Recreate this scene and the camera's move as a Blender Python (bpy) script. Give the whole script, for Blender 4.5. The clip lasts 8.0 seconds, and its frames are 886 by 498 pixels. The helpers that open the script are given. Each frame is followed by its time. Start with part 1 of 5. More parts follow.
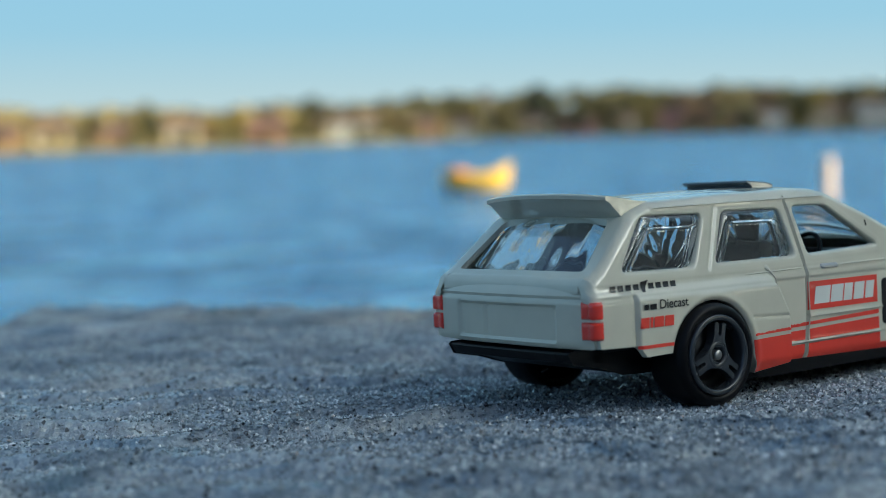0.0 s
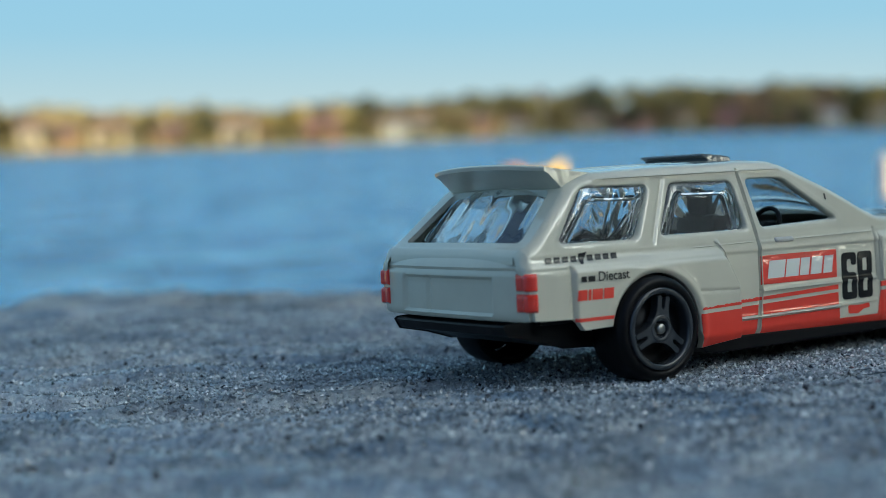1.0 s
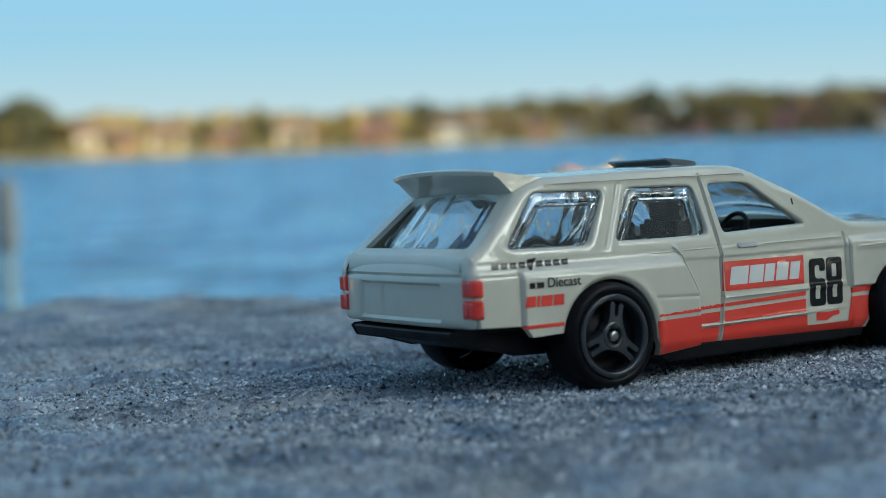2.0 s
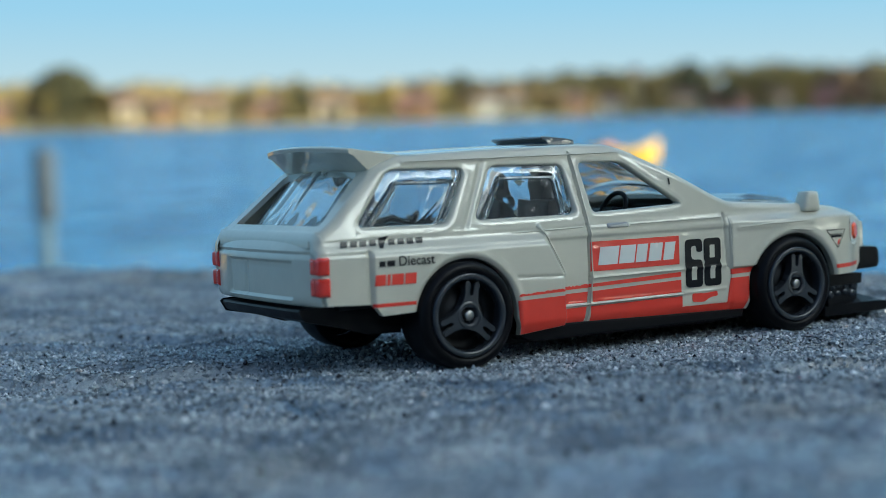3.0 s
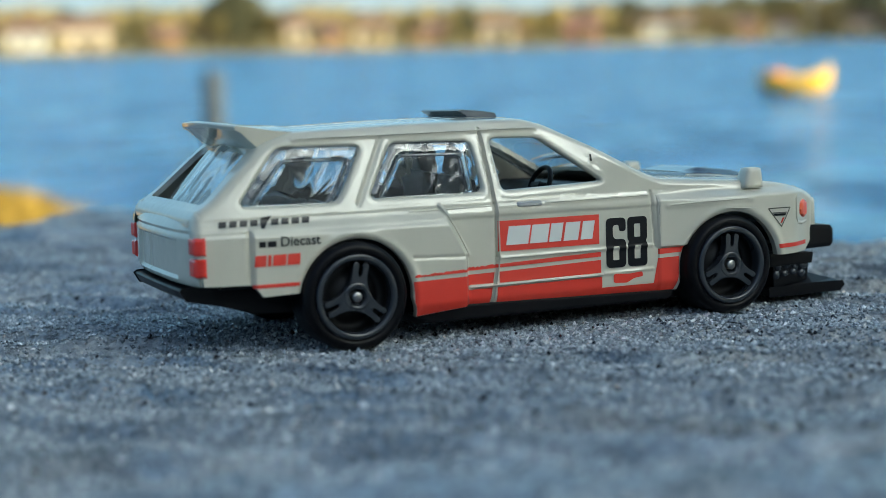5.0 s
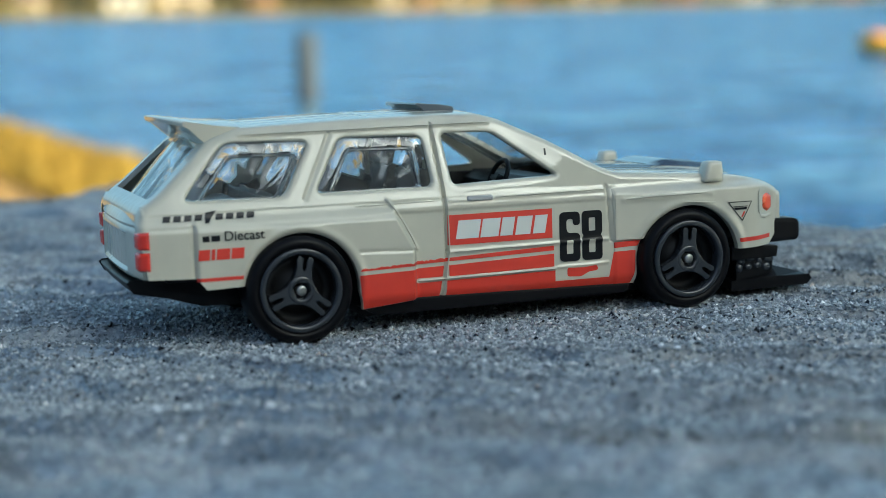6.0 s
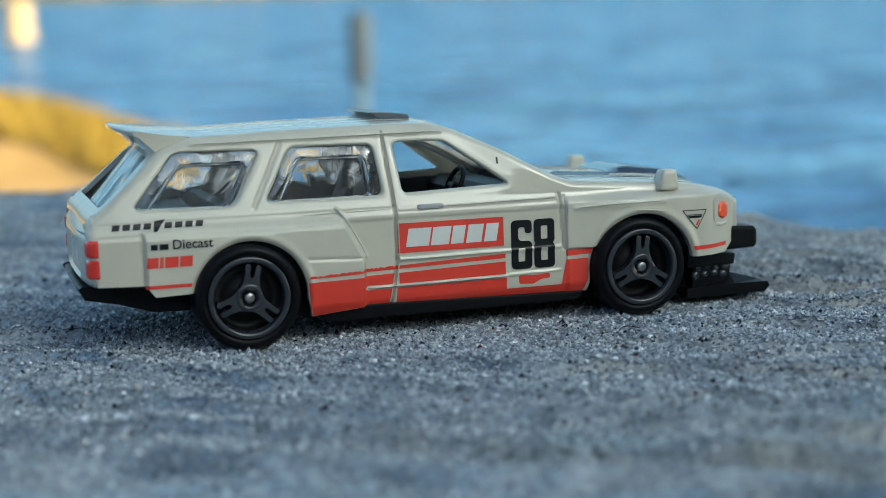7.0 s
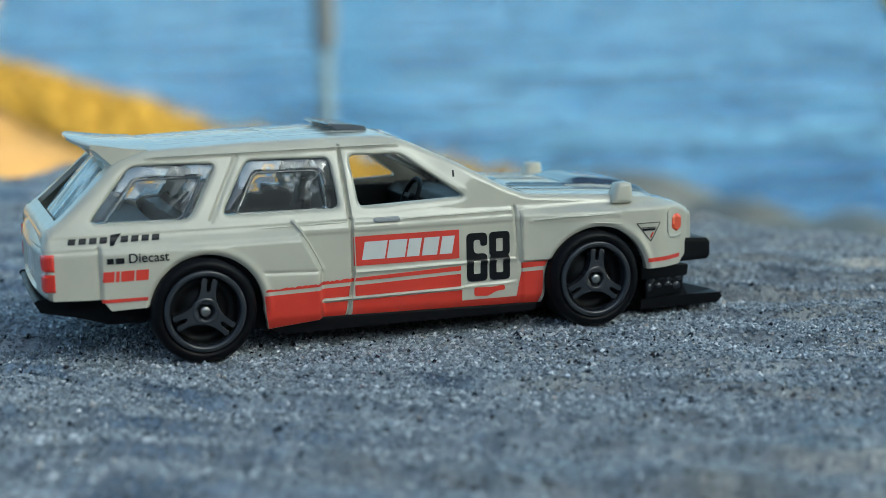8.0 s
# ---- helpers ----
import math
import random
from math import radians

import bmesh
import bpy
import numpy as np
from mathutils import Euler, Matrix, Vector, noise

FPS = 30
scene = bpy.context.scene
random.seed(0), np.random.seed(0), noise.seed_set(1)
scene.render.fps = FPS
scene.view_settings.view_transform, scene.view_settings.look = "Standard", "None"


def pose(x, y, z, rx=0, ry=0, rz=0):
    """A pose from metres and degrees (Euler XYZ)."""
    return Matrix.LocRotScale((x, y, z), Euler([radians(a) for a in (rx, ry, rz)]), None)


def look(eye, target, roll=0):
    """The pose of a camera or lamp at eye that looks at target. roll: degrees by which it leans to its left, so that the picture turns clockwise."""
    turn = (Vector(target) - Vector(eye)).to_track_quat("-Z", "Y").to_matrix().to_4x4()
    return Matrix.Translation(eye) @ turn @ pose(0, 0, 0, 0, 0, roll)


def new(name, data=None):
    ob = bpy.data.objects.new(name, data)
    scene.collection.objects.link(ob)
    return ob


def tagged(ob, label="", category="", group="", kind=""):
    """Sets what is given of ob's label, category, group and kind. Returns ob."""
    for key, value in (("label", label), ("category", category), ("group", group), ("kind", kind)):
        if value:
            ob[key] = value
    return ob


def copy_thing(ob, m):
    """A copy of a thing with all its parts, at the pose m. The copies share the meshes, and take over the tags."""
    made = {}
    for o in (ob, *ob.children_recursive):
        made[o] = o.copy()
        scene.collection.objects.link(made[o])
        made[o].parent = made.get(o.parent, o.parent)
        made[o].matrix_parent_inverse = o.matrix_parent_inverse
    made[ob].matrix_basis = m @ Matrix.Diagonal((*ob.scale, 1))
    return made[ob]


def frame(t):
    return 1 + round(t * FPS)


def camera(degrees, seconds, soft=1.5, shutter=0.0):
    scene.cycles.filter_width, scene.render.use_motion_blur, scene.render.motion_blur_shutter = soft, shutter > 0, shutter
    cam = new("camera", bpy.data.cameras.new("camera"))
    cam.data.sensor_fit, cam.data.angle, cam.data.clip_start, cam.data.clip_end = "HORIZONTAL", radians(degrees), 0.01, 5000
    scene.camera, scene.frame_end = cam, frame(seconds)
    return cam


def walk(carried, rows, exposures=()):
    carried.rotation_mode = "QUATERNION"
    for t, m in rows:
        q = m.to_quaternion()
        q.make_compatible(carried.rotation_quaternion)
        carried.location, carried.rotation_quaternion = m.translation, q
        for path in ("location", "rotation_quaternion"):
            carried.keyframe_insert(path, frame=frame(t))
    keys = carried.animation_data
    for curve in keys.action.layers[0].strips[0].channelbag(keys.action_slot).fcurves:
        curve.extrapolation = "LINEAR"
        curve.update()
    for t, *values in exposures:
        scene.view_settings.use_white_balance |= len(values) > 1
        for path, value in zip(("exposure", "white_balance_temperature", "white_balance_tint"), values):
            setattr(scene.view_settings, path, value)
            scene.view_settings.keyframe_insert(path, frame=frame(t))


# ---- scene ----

# ---- camera ----
cam = camera(33.0, 8.0, soft=0.85)
cam.data.dof.use_dof = True
cam.data.dof.focus_distance = 0.158
cam.data.dof.aperture_fstop = 26.0
PATH = [
    (0, (-0.11126, -0.12051, 0.02946), (0.41333, 0.60739, -0.04109), -1.19),
    (0.5, (-0.10669, -0.12317, 0.02961), (0.40614, 0.61302, -0.04136), -1.27),
    (1, (-0.10047, -0.12559, 0.02639), (0.39696, 0.62109, -0.04456), -1.35),
    (1.5, (-0.09559, -0.12726, 0.02557), (0.38892, 0.62790, -0.04494), -1.46),
    (2, (-0.09090, -0.12995, 0.02619), (0.37898, 0.63466, -0.04148), -1.49),
    (2.2, (-0.08398, -0.13388, 0.02668), (0.37974, 0.63449, -0.04095), -1.50),
    (3.3, (-0.07306, -0.13957, 0.02610), (0.37013, 0.63864, -0.06321), -0.81),
    (3.5, (-0.07008, -0.14107, 0.02621), (0.36677, 0.64040, -0.06583), -0.77),
    (4, (-0.06209, -0.14347, 0.02593), (0.35540, 0.64728, -0.07607), -0.68),
    (4.5, (-0.05696, -0.14433, 0.02756), (0.33109, 0.65971, -0.08618), -0.57),
    (5, (-0.04966, -0.14712, 0.03089), (0.30975, 0.66817, -0.09608), -0.76),
    (5.2, (-0.04564, -0.14877, 0.03236), (0.30576, 0.66945, -0.09816), -0.77),
    (6.3, (-0.03415, -0.15488, 0.03498), (0.25868, 0.68207, -0.11920), -0.93),
    (6.5, (-0.03200, -0.15578, 0.03597), (0.25497, 0.68284, -0.12008), -0.97),
    (7, (-0.02702, -0.15848, 0.03718), (0.24865, 0.68312, -0.12321), -0.86),
    (7.5, (-0.02803, -0.15754, 0.04031), (0.26212, 0.67580, -0.13677), -0.52),
    (8, (-0.02629, -0.15896, 0.04203), (0.26887, 0.67209, -0.13751), -0.19),

]
walk(cam, [(t, look(eye, target, roll)) for t, eye, target, roll in PATH],
     exposures=[(0.0, 1.35, 5750, -12), (2.2, 1.42, 5680, -12), (3.3, 1.44, 5450, -12), (3.6, 1.46, 5500, -12), (4.0, 1.5, 5760, -12), (4.5, 1.58, 5850, -12), (5.0, 1.6, 5850, -12), (6.3, 1.64, 5950, -12), (8.0, 1.64, 5950, -12)])

# ---- world, sun, exposure ----
SUN_EL, SUN_AZ = radians(25), radians(140)
world = bpy.data.worlds.new("world")
scene.world = world
world.use_nodes = True
wn = world.node_tree
wn.nodes.clear()
sky = wn.nodes.new("ShaderNodeTexSky")
sky.sky_type = "NISHITA"
sky.sun_disc = False
sky.sun_elevation, sky.sun_rotation = SUN_EL, SUN_AZ
sky.air_density, sky.dust_density, sky.ozone_density = 0.3, 3.0, 1.0
bg = wn.nodes.new("ShaderNodeBackground")
bg.inputs["Strength"].default_value = 0.15
wo = wn.nodes.new("ShaderNodeOutputWorld")
wn.links.new(sky.outputs[0], bg.inputs[0])
wn.links.new(bg.outputs[0], wo.inputs[0])

sun_dir = Vector((math.sin(SUN_AZ) * math.cos(SUN_EL), math.cos(SUN_AZ) * math.cos(SUN_EL), math.sin(SUN_EL)))
sun_data = bpy.data.lights.new("sun", "SUN")
sun_data.energy, sun_data.angle, sun_data.color = 2.7, radians(0.5), (1.0, 0.78, 0.50)
sun = new("sun", sun_data)
sun.matrix_world = look(sun_dir * 50, (0, 0, 0))

# the stone top leans a little towards the water; the toy stands on it
TILT = pose(0, 0, 0, -2.6, 0, 0)
WATER_Z = -2.2
MM = 0.001
YC = 0.5      # middle of the toy, mm
GZ = 0.10     # stone surface under the wheels, mm


# ---- materials ----
def material(name, color, rough=0.5, metal=0.0, coat=0.0, coat_rough=0.05, trans=0.0, ior=1.45, spec=0.5):
    m = bpy.data.materials.new(name)
    m.use_nodes = True
    b = m.node_tree.nodes["Principled BSDF"]
    b.inputs["Base Color"].default_value = (*color, 1)
    b.inputs["Roughness"].default_value = rough
    b.inputs["Metallic"].default_value = metal
    b.inputs["Coat Weight"].default_value = coat
    b.inputs["Coat Roughness"].default_value = coat_rough
    b.inputs["Coat IOR"].default_value = 1.5
    b.inputs["Transmission Weight"].default_value = trans
    b.inputs["IOR"].default_value = ior
    b.inputs["Specular IOR Level"].default_value = spec
    return m


def node(m, kind, **inputs):
    n = m.node_tree.nodes.new(kind)
    for key, value in inputs.items():
        n.inputs[key.replace("_", " ")].default_value = value
    return n


def link(m, a, b):
    m.node_tree.links.new(a, b)


def bsdf(m):
    return m.node_tree.nodes["Principled BSDF"]


def coords(m):
    return m.node_tree.nodes.new("ShaderNodeTexCoord").outputs["Object"]


def ramp(m, fac, stops):
    r = m.node_tree.nodes.new("ShaderNodeValToRGB")
    while len(r.color_ramp.elements) < len(stops):
        r.color_ramp.elements.new(0.5)
    for e, (p, c) in zip(r.color_ramp.elements, stops):
        e.position, e.color = p, (*c, 1)
    link(m, fac, r.inputs[0])
    return r.outputs[0]


def noise_tex(m, scale, detail=4.0, rough=0.55, co=None):
    n = node(m, "ShaderNodeTexNoise", Scale=scale, Detail=detail, Roughness=rough)
    link(m, co or coords(m), n.inputs["Vector"])
    return n.outputs[0]


def vary(m, scale, stops, detail=4.0):
    link(m, ramp(m, noise_tex(m, scale, detail), stops), bsdf(m).inputs["Base Color"])


def bump(m, height, strength, distance, under=None):
    b = node(m, "ShaderNodeBump", Strength=strength, Distance=distance)
    link(m, height, b.inputs["Height"])
    if under is not None:
        link(m, under, b.inputs["Normal"])
    return b.outputs[0]


def rough_vary(m, scale, lo, hi):
    r = node(m, "ShaderNodeMapRange", To_Min=lo, To_Max=hi)
    link(m, noise_tex(m, scale), r.inputs[0])
    link(m, r.outputs[0], bsdf(m).inputs["Roughness"])


def painted(name, color, rough=0.5, coat=1.0):
    m = material(name, color, rough, coat=coat, coat_rough=0.008, spec=0.15)
    bsdf(m).inputs["Coat IOR"].default_value = 1.54
    c = [max(0, v * 0.93) for v in color]
    vary(m, 260, [(0.3, c), (0.7, color)])
    n = bump(m, noise_tex(m, 700, 3), 0.16, 0.0003)
    link(m, n, bsdf(m).inputs["Coat Normal"])
    return m


M_PAINT = painted("cream_enamel", (0.575, 0.545, 0.435), 0.45, 1.0)
M_RED = painted("red_print", (0.72, 0.05, 0.028), 0.4)
M_WHITE = painted("white_print", (0.72, 0.71, 0.66), 0.4)
M_INK = painted("black_print", (0.007, 0.007, 0.008), 0.4, 0.3)
M_NAVY = painted("navy_print", (0.02, 0.035, 0.06), 0.25)
M_SCOOP = painted("slate_print", (0.10, 0.115, 0.135), 0.25)
M_PLASTIC = material("black_plastic", (0.004, 0.004, 0.005), 0.4, spec=0.22)
rough_vary(M_PLASTIC, 700, 0.28, 0.5)
M_TYRE = material("tyre_plastic", (0.004, 0.004, 0.005), 0.4, spec=0.16)
rough_vary(M_TYRE, 800, 0.3, 0.48)
M_RIM = material("rim_plastic", (0.028, 0.031, 0.036), 0.2, spec=0.75)
rough_vary(M_RIM, 900, 0.1, 0.2)
M_HUB = material("axle_steel", (0.36, 0.35, 0.33), 0.38, metal=1.0)
M_CHROME = material("grey_print", (0.42, 0.42, 0.40), 0.3, metal=0.3)
M_LENS = material("red_lamp_print", (0.70, 0.035, 0.02), 0.25, coat=0.8, coat_rough=0.03)
M_AMBER = material("orange_lamp_print", (0.85, 0.09, 0.02), 0.25, coat=0.8)
M_GLASS = material("clear_plastic", (0.93, 0.95, 0.97), 0.03, trans=0.97, ior=1.58)
M_SEAT = material("interior_plastic", (0.008, 0.008, 0.008), 0.45, spec=0.3)
rough_vary(M_SEAT, 500, 0.35, 0.6)


# ---- mesh helpers ----
def mesh_of(name, verts, faces, smooth=True):
    me = bpy.data.meshes.new(name)
    me.from_pydata(verts, [], faces)
    me.validate()
    if smooth:
        me.shade_smooth()
    return me


def put(name, me, mat, parent=None, label="", m=None):
    ob = new(name, me)
    if mat is not None:
        me.materials.clear()
        me.materials.append(mat)
    if parent is not None:
        ob.parent = parent
    if m is not None:
        ob.matrix_basis = m
    if label:
        tagged(ob, label)
    return ob


def part(name, bm, mat, parent=None, label="", smooth=False, bevel=0.0, m=None):
    """Links a bmesh as one mesh object under a thing or a part."""
    if bevel:
        edges = [e for e in bm.edges if len(e.link_faces) == 2 and e.calc_face_angle() > 0.5]
        bmesh.ops.bevel(bm, geom=edges, offset=bevel, segments=2, affect="EDGES", profile=0.7)
    bmesh.ops.recalc_face_normals(bm, faces=bm.faces)
    me = bpy.data.meshes.new(name)
    bm.to_mesh(me)
    bm.free()
    if smooth:
        me.shade_smooth()
    return put(name, me, mat, parent, label, m)


def box(x0, x1, y0, y1, z0, z1, bm=None):
    bm = bm or bmesh.new()
    v = [bm.verts.new((x, y, z)) for x in (x0, x1) for y in (y0, y1) for z in (z0, z1)]
    for f in ((0, 1, 3, 2), (4, 6, 7, 5), (0, 4, 5, 1), (2, 3, 7, 6), (0, 2, 6, 4), (1, 5, 7, 3)):
        bm.faces.new([v[i] for i in f])
    return bm


def prism(outline, y0, y1, bm=None):
    """An (x, z) outline drawn out along y."""
    bm = bm or bmesh.new()
    a = [bm.verts.new((x, y0, z)) for x, z in outline]
    b = [bm.verts.new((x, y1, z)) for x, z in outline]
    bm.faces.new(a)
    bm.faces.new(b[::-1])
    n = len(a)
    for i in range(n):
        bm.faces.new((a[i], b[i], b[(i + 1) % n], a[(i + 1) % n]))
    return bm


def lathe(profile, steps=48):
    """(radius, y) rings turned about the y axis."""
    verts, faces = [], []
    for r, y in profile:
        for k in range(steps):
            a = 2 * math.pi * k / steps
            verts.append((r * math.cos(a), y, r * math.sin(a)))
    for i in range(len(profile) - 1):
        for k in range(steps):
            j = (k + 1) % steps
            faces.append((i * steps + k, i * steps + j, (i + 1) * steps + j, (i + 1) * steps + k))
    return verts, faces


def mm(verts):
    return [tuple(c * MM for c in v) for v in verts]


def scaled(bm):
    bmesh.ops.scale(bm, vec=(MM, MM, MM), verts=bm.verts)
    return bm


def resample(points, step, closed=True):
    pts = [np.array(p, float) for p in points]
    out = []
    for a, b in zip(pts, pts[1:] + (pts[:1] if closed else [])):
        n = max(1, int(math.ceil(np.linalg.norm(b - a) / step)))
        out += [a + (b - a) * k / n for k in range(n)]
    if not closed:
        out.append(pts[-1])
    return np.array(out)


def rounded(points, r, steps=4):
    """A polygon with its corners rounded."""
    pts = [np.array(p, float) for p in points]
    out = []
    for i, p in enumerate(pts):
        a, b = pts[i - 1] - p, pts[(i + 1) % len(pts)] - p
        la, lb = np.linalg.norm(a), np.linalg.norm(b)
        k = min(r, la * 0.45, lb * 0.45)
        a, b = p + a / la * k, p + b / lb * k
        for s in range(steps + 1):
            t = s / steps
            out.append((1 - t) ** 2 * a + 2 * t * (1 - t) * p + t * t * b)
    return [tuple(p) for p in out]


def inside(p, poly):
    x, y = p[:, 0], p[:, 1]
    res = np.zeros(len(p), bool)
    q = np.roll(poly, -1, axis=0)
    for (x0, y0), (x1, y1) in zip(poly, q):
        if y0 == y1:
            continue
        res ^= ((y0 > y) != (y1 > y)) & (x < (x1 - x0) * (y - y0) / (y1 - y0) + x0)
    return res


def distance(p, poly, closed=True):
    best = np.full(len(p), 1e9)
    q = np.roll(poly, -1, axis=0)
    n = len(poly) if closed else len(poly) - 1
    for a, b in list(zip(poly, q))[:n]:
        ab = b - a
        t = np.clip(((p - a) @ ab) / max(ab @ ab, 1e-12), 0, 1)
        best = np.minimum(best, np.hypot(*(p - a - t[:, None] * ab).T))
    return best


def sheet(outline, holes, step):
    """A flat triangulated sheet with fine, even triangles: points and triangles."""
    from mathutils.geometry import delaunay_2d_cdt
    loops = [resample(l, step) for l in [outline, *holes]]
    lo, hi = loops[0].min(0), loops[0].max(0)
    gx, gy = np.meshgrid(np.arange(lo[0] + step / 2, hi[0], step), np.arange(lo[1] + step / 2, hi[1], step))
    g = np.stack([gx.ravel(), gy.ravel()], 1)
    keep = inside(g, loops[0])
    for h in loops[1:]:
        keep &= ~inside(g, h)
    g = g[keep]
    near = np.full(len(g), 1e9)
    for l in loops:
        near = np.minimum(near, distance(g, l))
    g = g[near > step * 0.45]
    pts, edges = [], []
    for l in loops:
        s = len(pts)
        pts += [tuple(p) for p in l]
        edges += [(s + i, s + (i + 1) % len(l)) for i in range(len(l))]
    pts += [tuple(p) for p in g]
    v, _, f, *_ = delaunay_2d_cdt([Vector(p) for p in pts], edges, [], 0, 1e-6)
    v = np.array([tuple(p) for p in v])
    f = np.array([tuple(t) for t in f])
    c = v[f].mean(1)
    ok = inside(c, loops[0])
    for h in loops[1:]:
        ok &= ~inside(c, h)
    return v, f[ok]


def trunk_bm(h, r):
    bm = bmesh.new()
    bmesh.ops.create_cone(bm, segments=8, radius1=r, radius2=r * 0.35, depth=h * 0.8, cap_ends=True, matrix=Matrix.Translation((0, 0, h * 0.4)))
    for k in range(5):
        a = k * 2.4
        m = Matrix.Translation((0, 0, h * (0.3 + 0.09 * k))) @ Matrix.Rotation(a, 4, "Z") @ Matrix.Rotation(radians(50), 4, "Y") @ Matrix.Translation((0, 0, h * 0.12))
        bmesh.ops.create_cone(bm, segments=6, radius1=r * 0.4, radius2=r * 0.12, depth=h * 0.24, matrix=m)
    return bm


def smooth_step(t):
    t = np.clip(t, 0, 1)
    return t * t * (3 - 2 * t)


class Shell:
    """Gathers curved sheets with thickness into one mesh."""

    def __init__(self):
        self.v, self.f, self.n = [], [], 0

    def add(self, outer, inner, tris):
        k = len(outer)
        self.v += [tuple(p) for p in outer] + [tuple(p) for p in inner]
        s = self.n
        self.f += [(s + a, s + b, s + c) for a, b, c in tris]
        self.f += [(s + k + a, s + k + c, s + k + b) for a, b, c in tris]
        seen = {}
        for a, b, c in tris:
            for e in ((a, b), (b, c), (c, a)):
                seen[e] = 1
        for a, b in seen:
            if (b, a) not in seen:
                self.f.append((s + b, s + a, s + k + a, s + k + b))
        self.n += 2 * k

    def mesh(self, name):
        me = mesh_of(name, mm(self.v), [tuple(int(i) for i in f) for f in self.f])
        me.set_sharp_from_angle(angle=radians(40))
        return me

# ---- the toy car: shape of its body ----
TOP = [(-15.3, 13.5), (-14.8, 14.3), (-13.6, 14.9), (-7.7, 20.3), (-4.6, 21.45), (6.3, 21.8), (16.5, 21.95), (20.8, 21.85), (23.1, 21.2),
       (28.4, 18.7), (33.4, 16.0), (35.7, 15.05), (42.0, 14.65), (46.5, 14.4), (51.0, 13.85), (53.9, 13.2), (55.7, 12.3)]
QUARTER = rounded([(-6.3, 20.0), (2.4, 19.85), (-0.7, 14.45), (-10.8, 14.6)], 0.9)
SIDE = rounded([(5.5, 20.0), (14.2, 19.85), (14.9, 14.65), (2.5, 14.65)], 0.8)
FRONT = rounded([(16.4, 20.0), (22.0, 19.9), (28.8, 15.1), (17.0, 14.7)], 0.7)
EDGE_R = 0.8


def arc(cx, cz, r, a0, a1, n=28):
    return [(cx + r * math.cos(radians(a0 + (a1 - a0) * k / n)), cz + r * math.sin(radians(a0 + (a1 - a0) * k / n))) for k in range(n + 1)]



TX = np.arange(-15.3, 55.65, 0.05)
TZ = np.interp(TX, [p[0] for p in TOP], [p[1] for p in TOP])
for _ in range(2):
    TZ[12:-12] = np.convolve(TZ, np.ones(25) / 25, "valid")


def top_line(x):
    return np.interp(x, TX, TZ)


OUTLINE = ([(-14.6, 7.4), (-10.0, 7.25), (-9.1, 6.1)] + arc(0.4, 5.2, 5.85, 170, -4) + [(6.6, 2.8), (12.8, 3.45), (37.3, 3.0)]
           + arc(43.6, 5.2, 5.95, 186, 8) + [(54.2, 6.1), (55.5, 7.6), (56.0, 10.2)] + [(float(x), float(z)) for x, z in zip(TX[::-8], TZ[::-8])] + [(-15.4, 12.4)])


def line_groove(p, a, b, depth, width):
    d = distance(p, np.array([a, b], float), closed=False)
    return depth * np.exp(-(d / width) ** 2)


def half_width(p):
    """How far the side stands from the middle at (x, z)."""
    x, z = p[:, 0], p[:, 1]
    w = 12.65 - (0.31 - 0.13 * smooth_step((x - 24) / 9)) * np.clip(z - 13.9, 0, None) + 0.12 * np.clip((13.9 - z) / 0.35, 0, 1) + 0.25 * np.clip((13.4 - z) / 0.75, 0, 1)
    w -= 0.12 * smooth_step((12.4 - z) / 0.3) * (x < 35)
    w -= 0.6 * smooth_step((4.2 - z) / 1.6)
    # box flare round the rear wheel
    xb = np.where(z > 8.6, 9.9 + (13.7 - z) * 0.55, 12.7)
    rear = smooth_step((xb - x) / 0.75) * smooth_step((13.1 - z) / 1.5) * (0.55 + 0.45 * smooth_step((x + 10.2) / 0.5))
    w += 0.95 * rear
    # front wing
    front = smooth_step((x - 34.7) / 0.45) * smooth_step((13.6 - z) / 0.9)
    front *= np.where((x < 39.6) & (z < 7.9), smooth_step((z - 7.6) / 0.3), 1.0)
    front *= 1 - 0.75 * smooth_step((x - 50.2) / 5.0)
    w += (0.28 + 0.92 * smooth_step((x - 35) / 8)) * front
    w -= 0.9 * smooth_step((x - 51.5) / 4.0)
    w -= 0.15 * smooth_step((-11.5 - x) / 3.5)
    return w


HOLES = [np.array(h) for h in (QUARTER, SIDE, FRONT)]


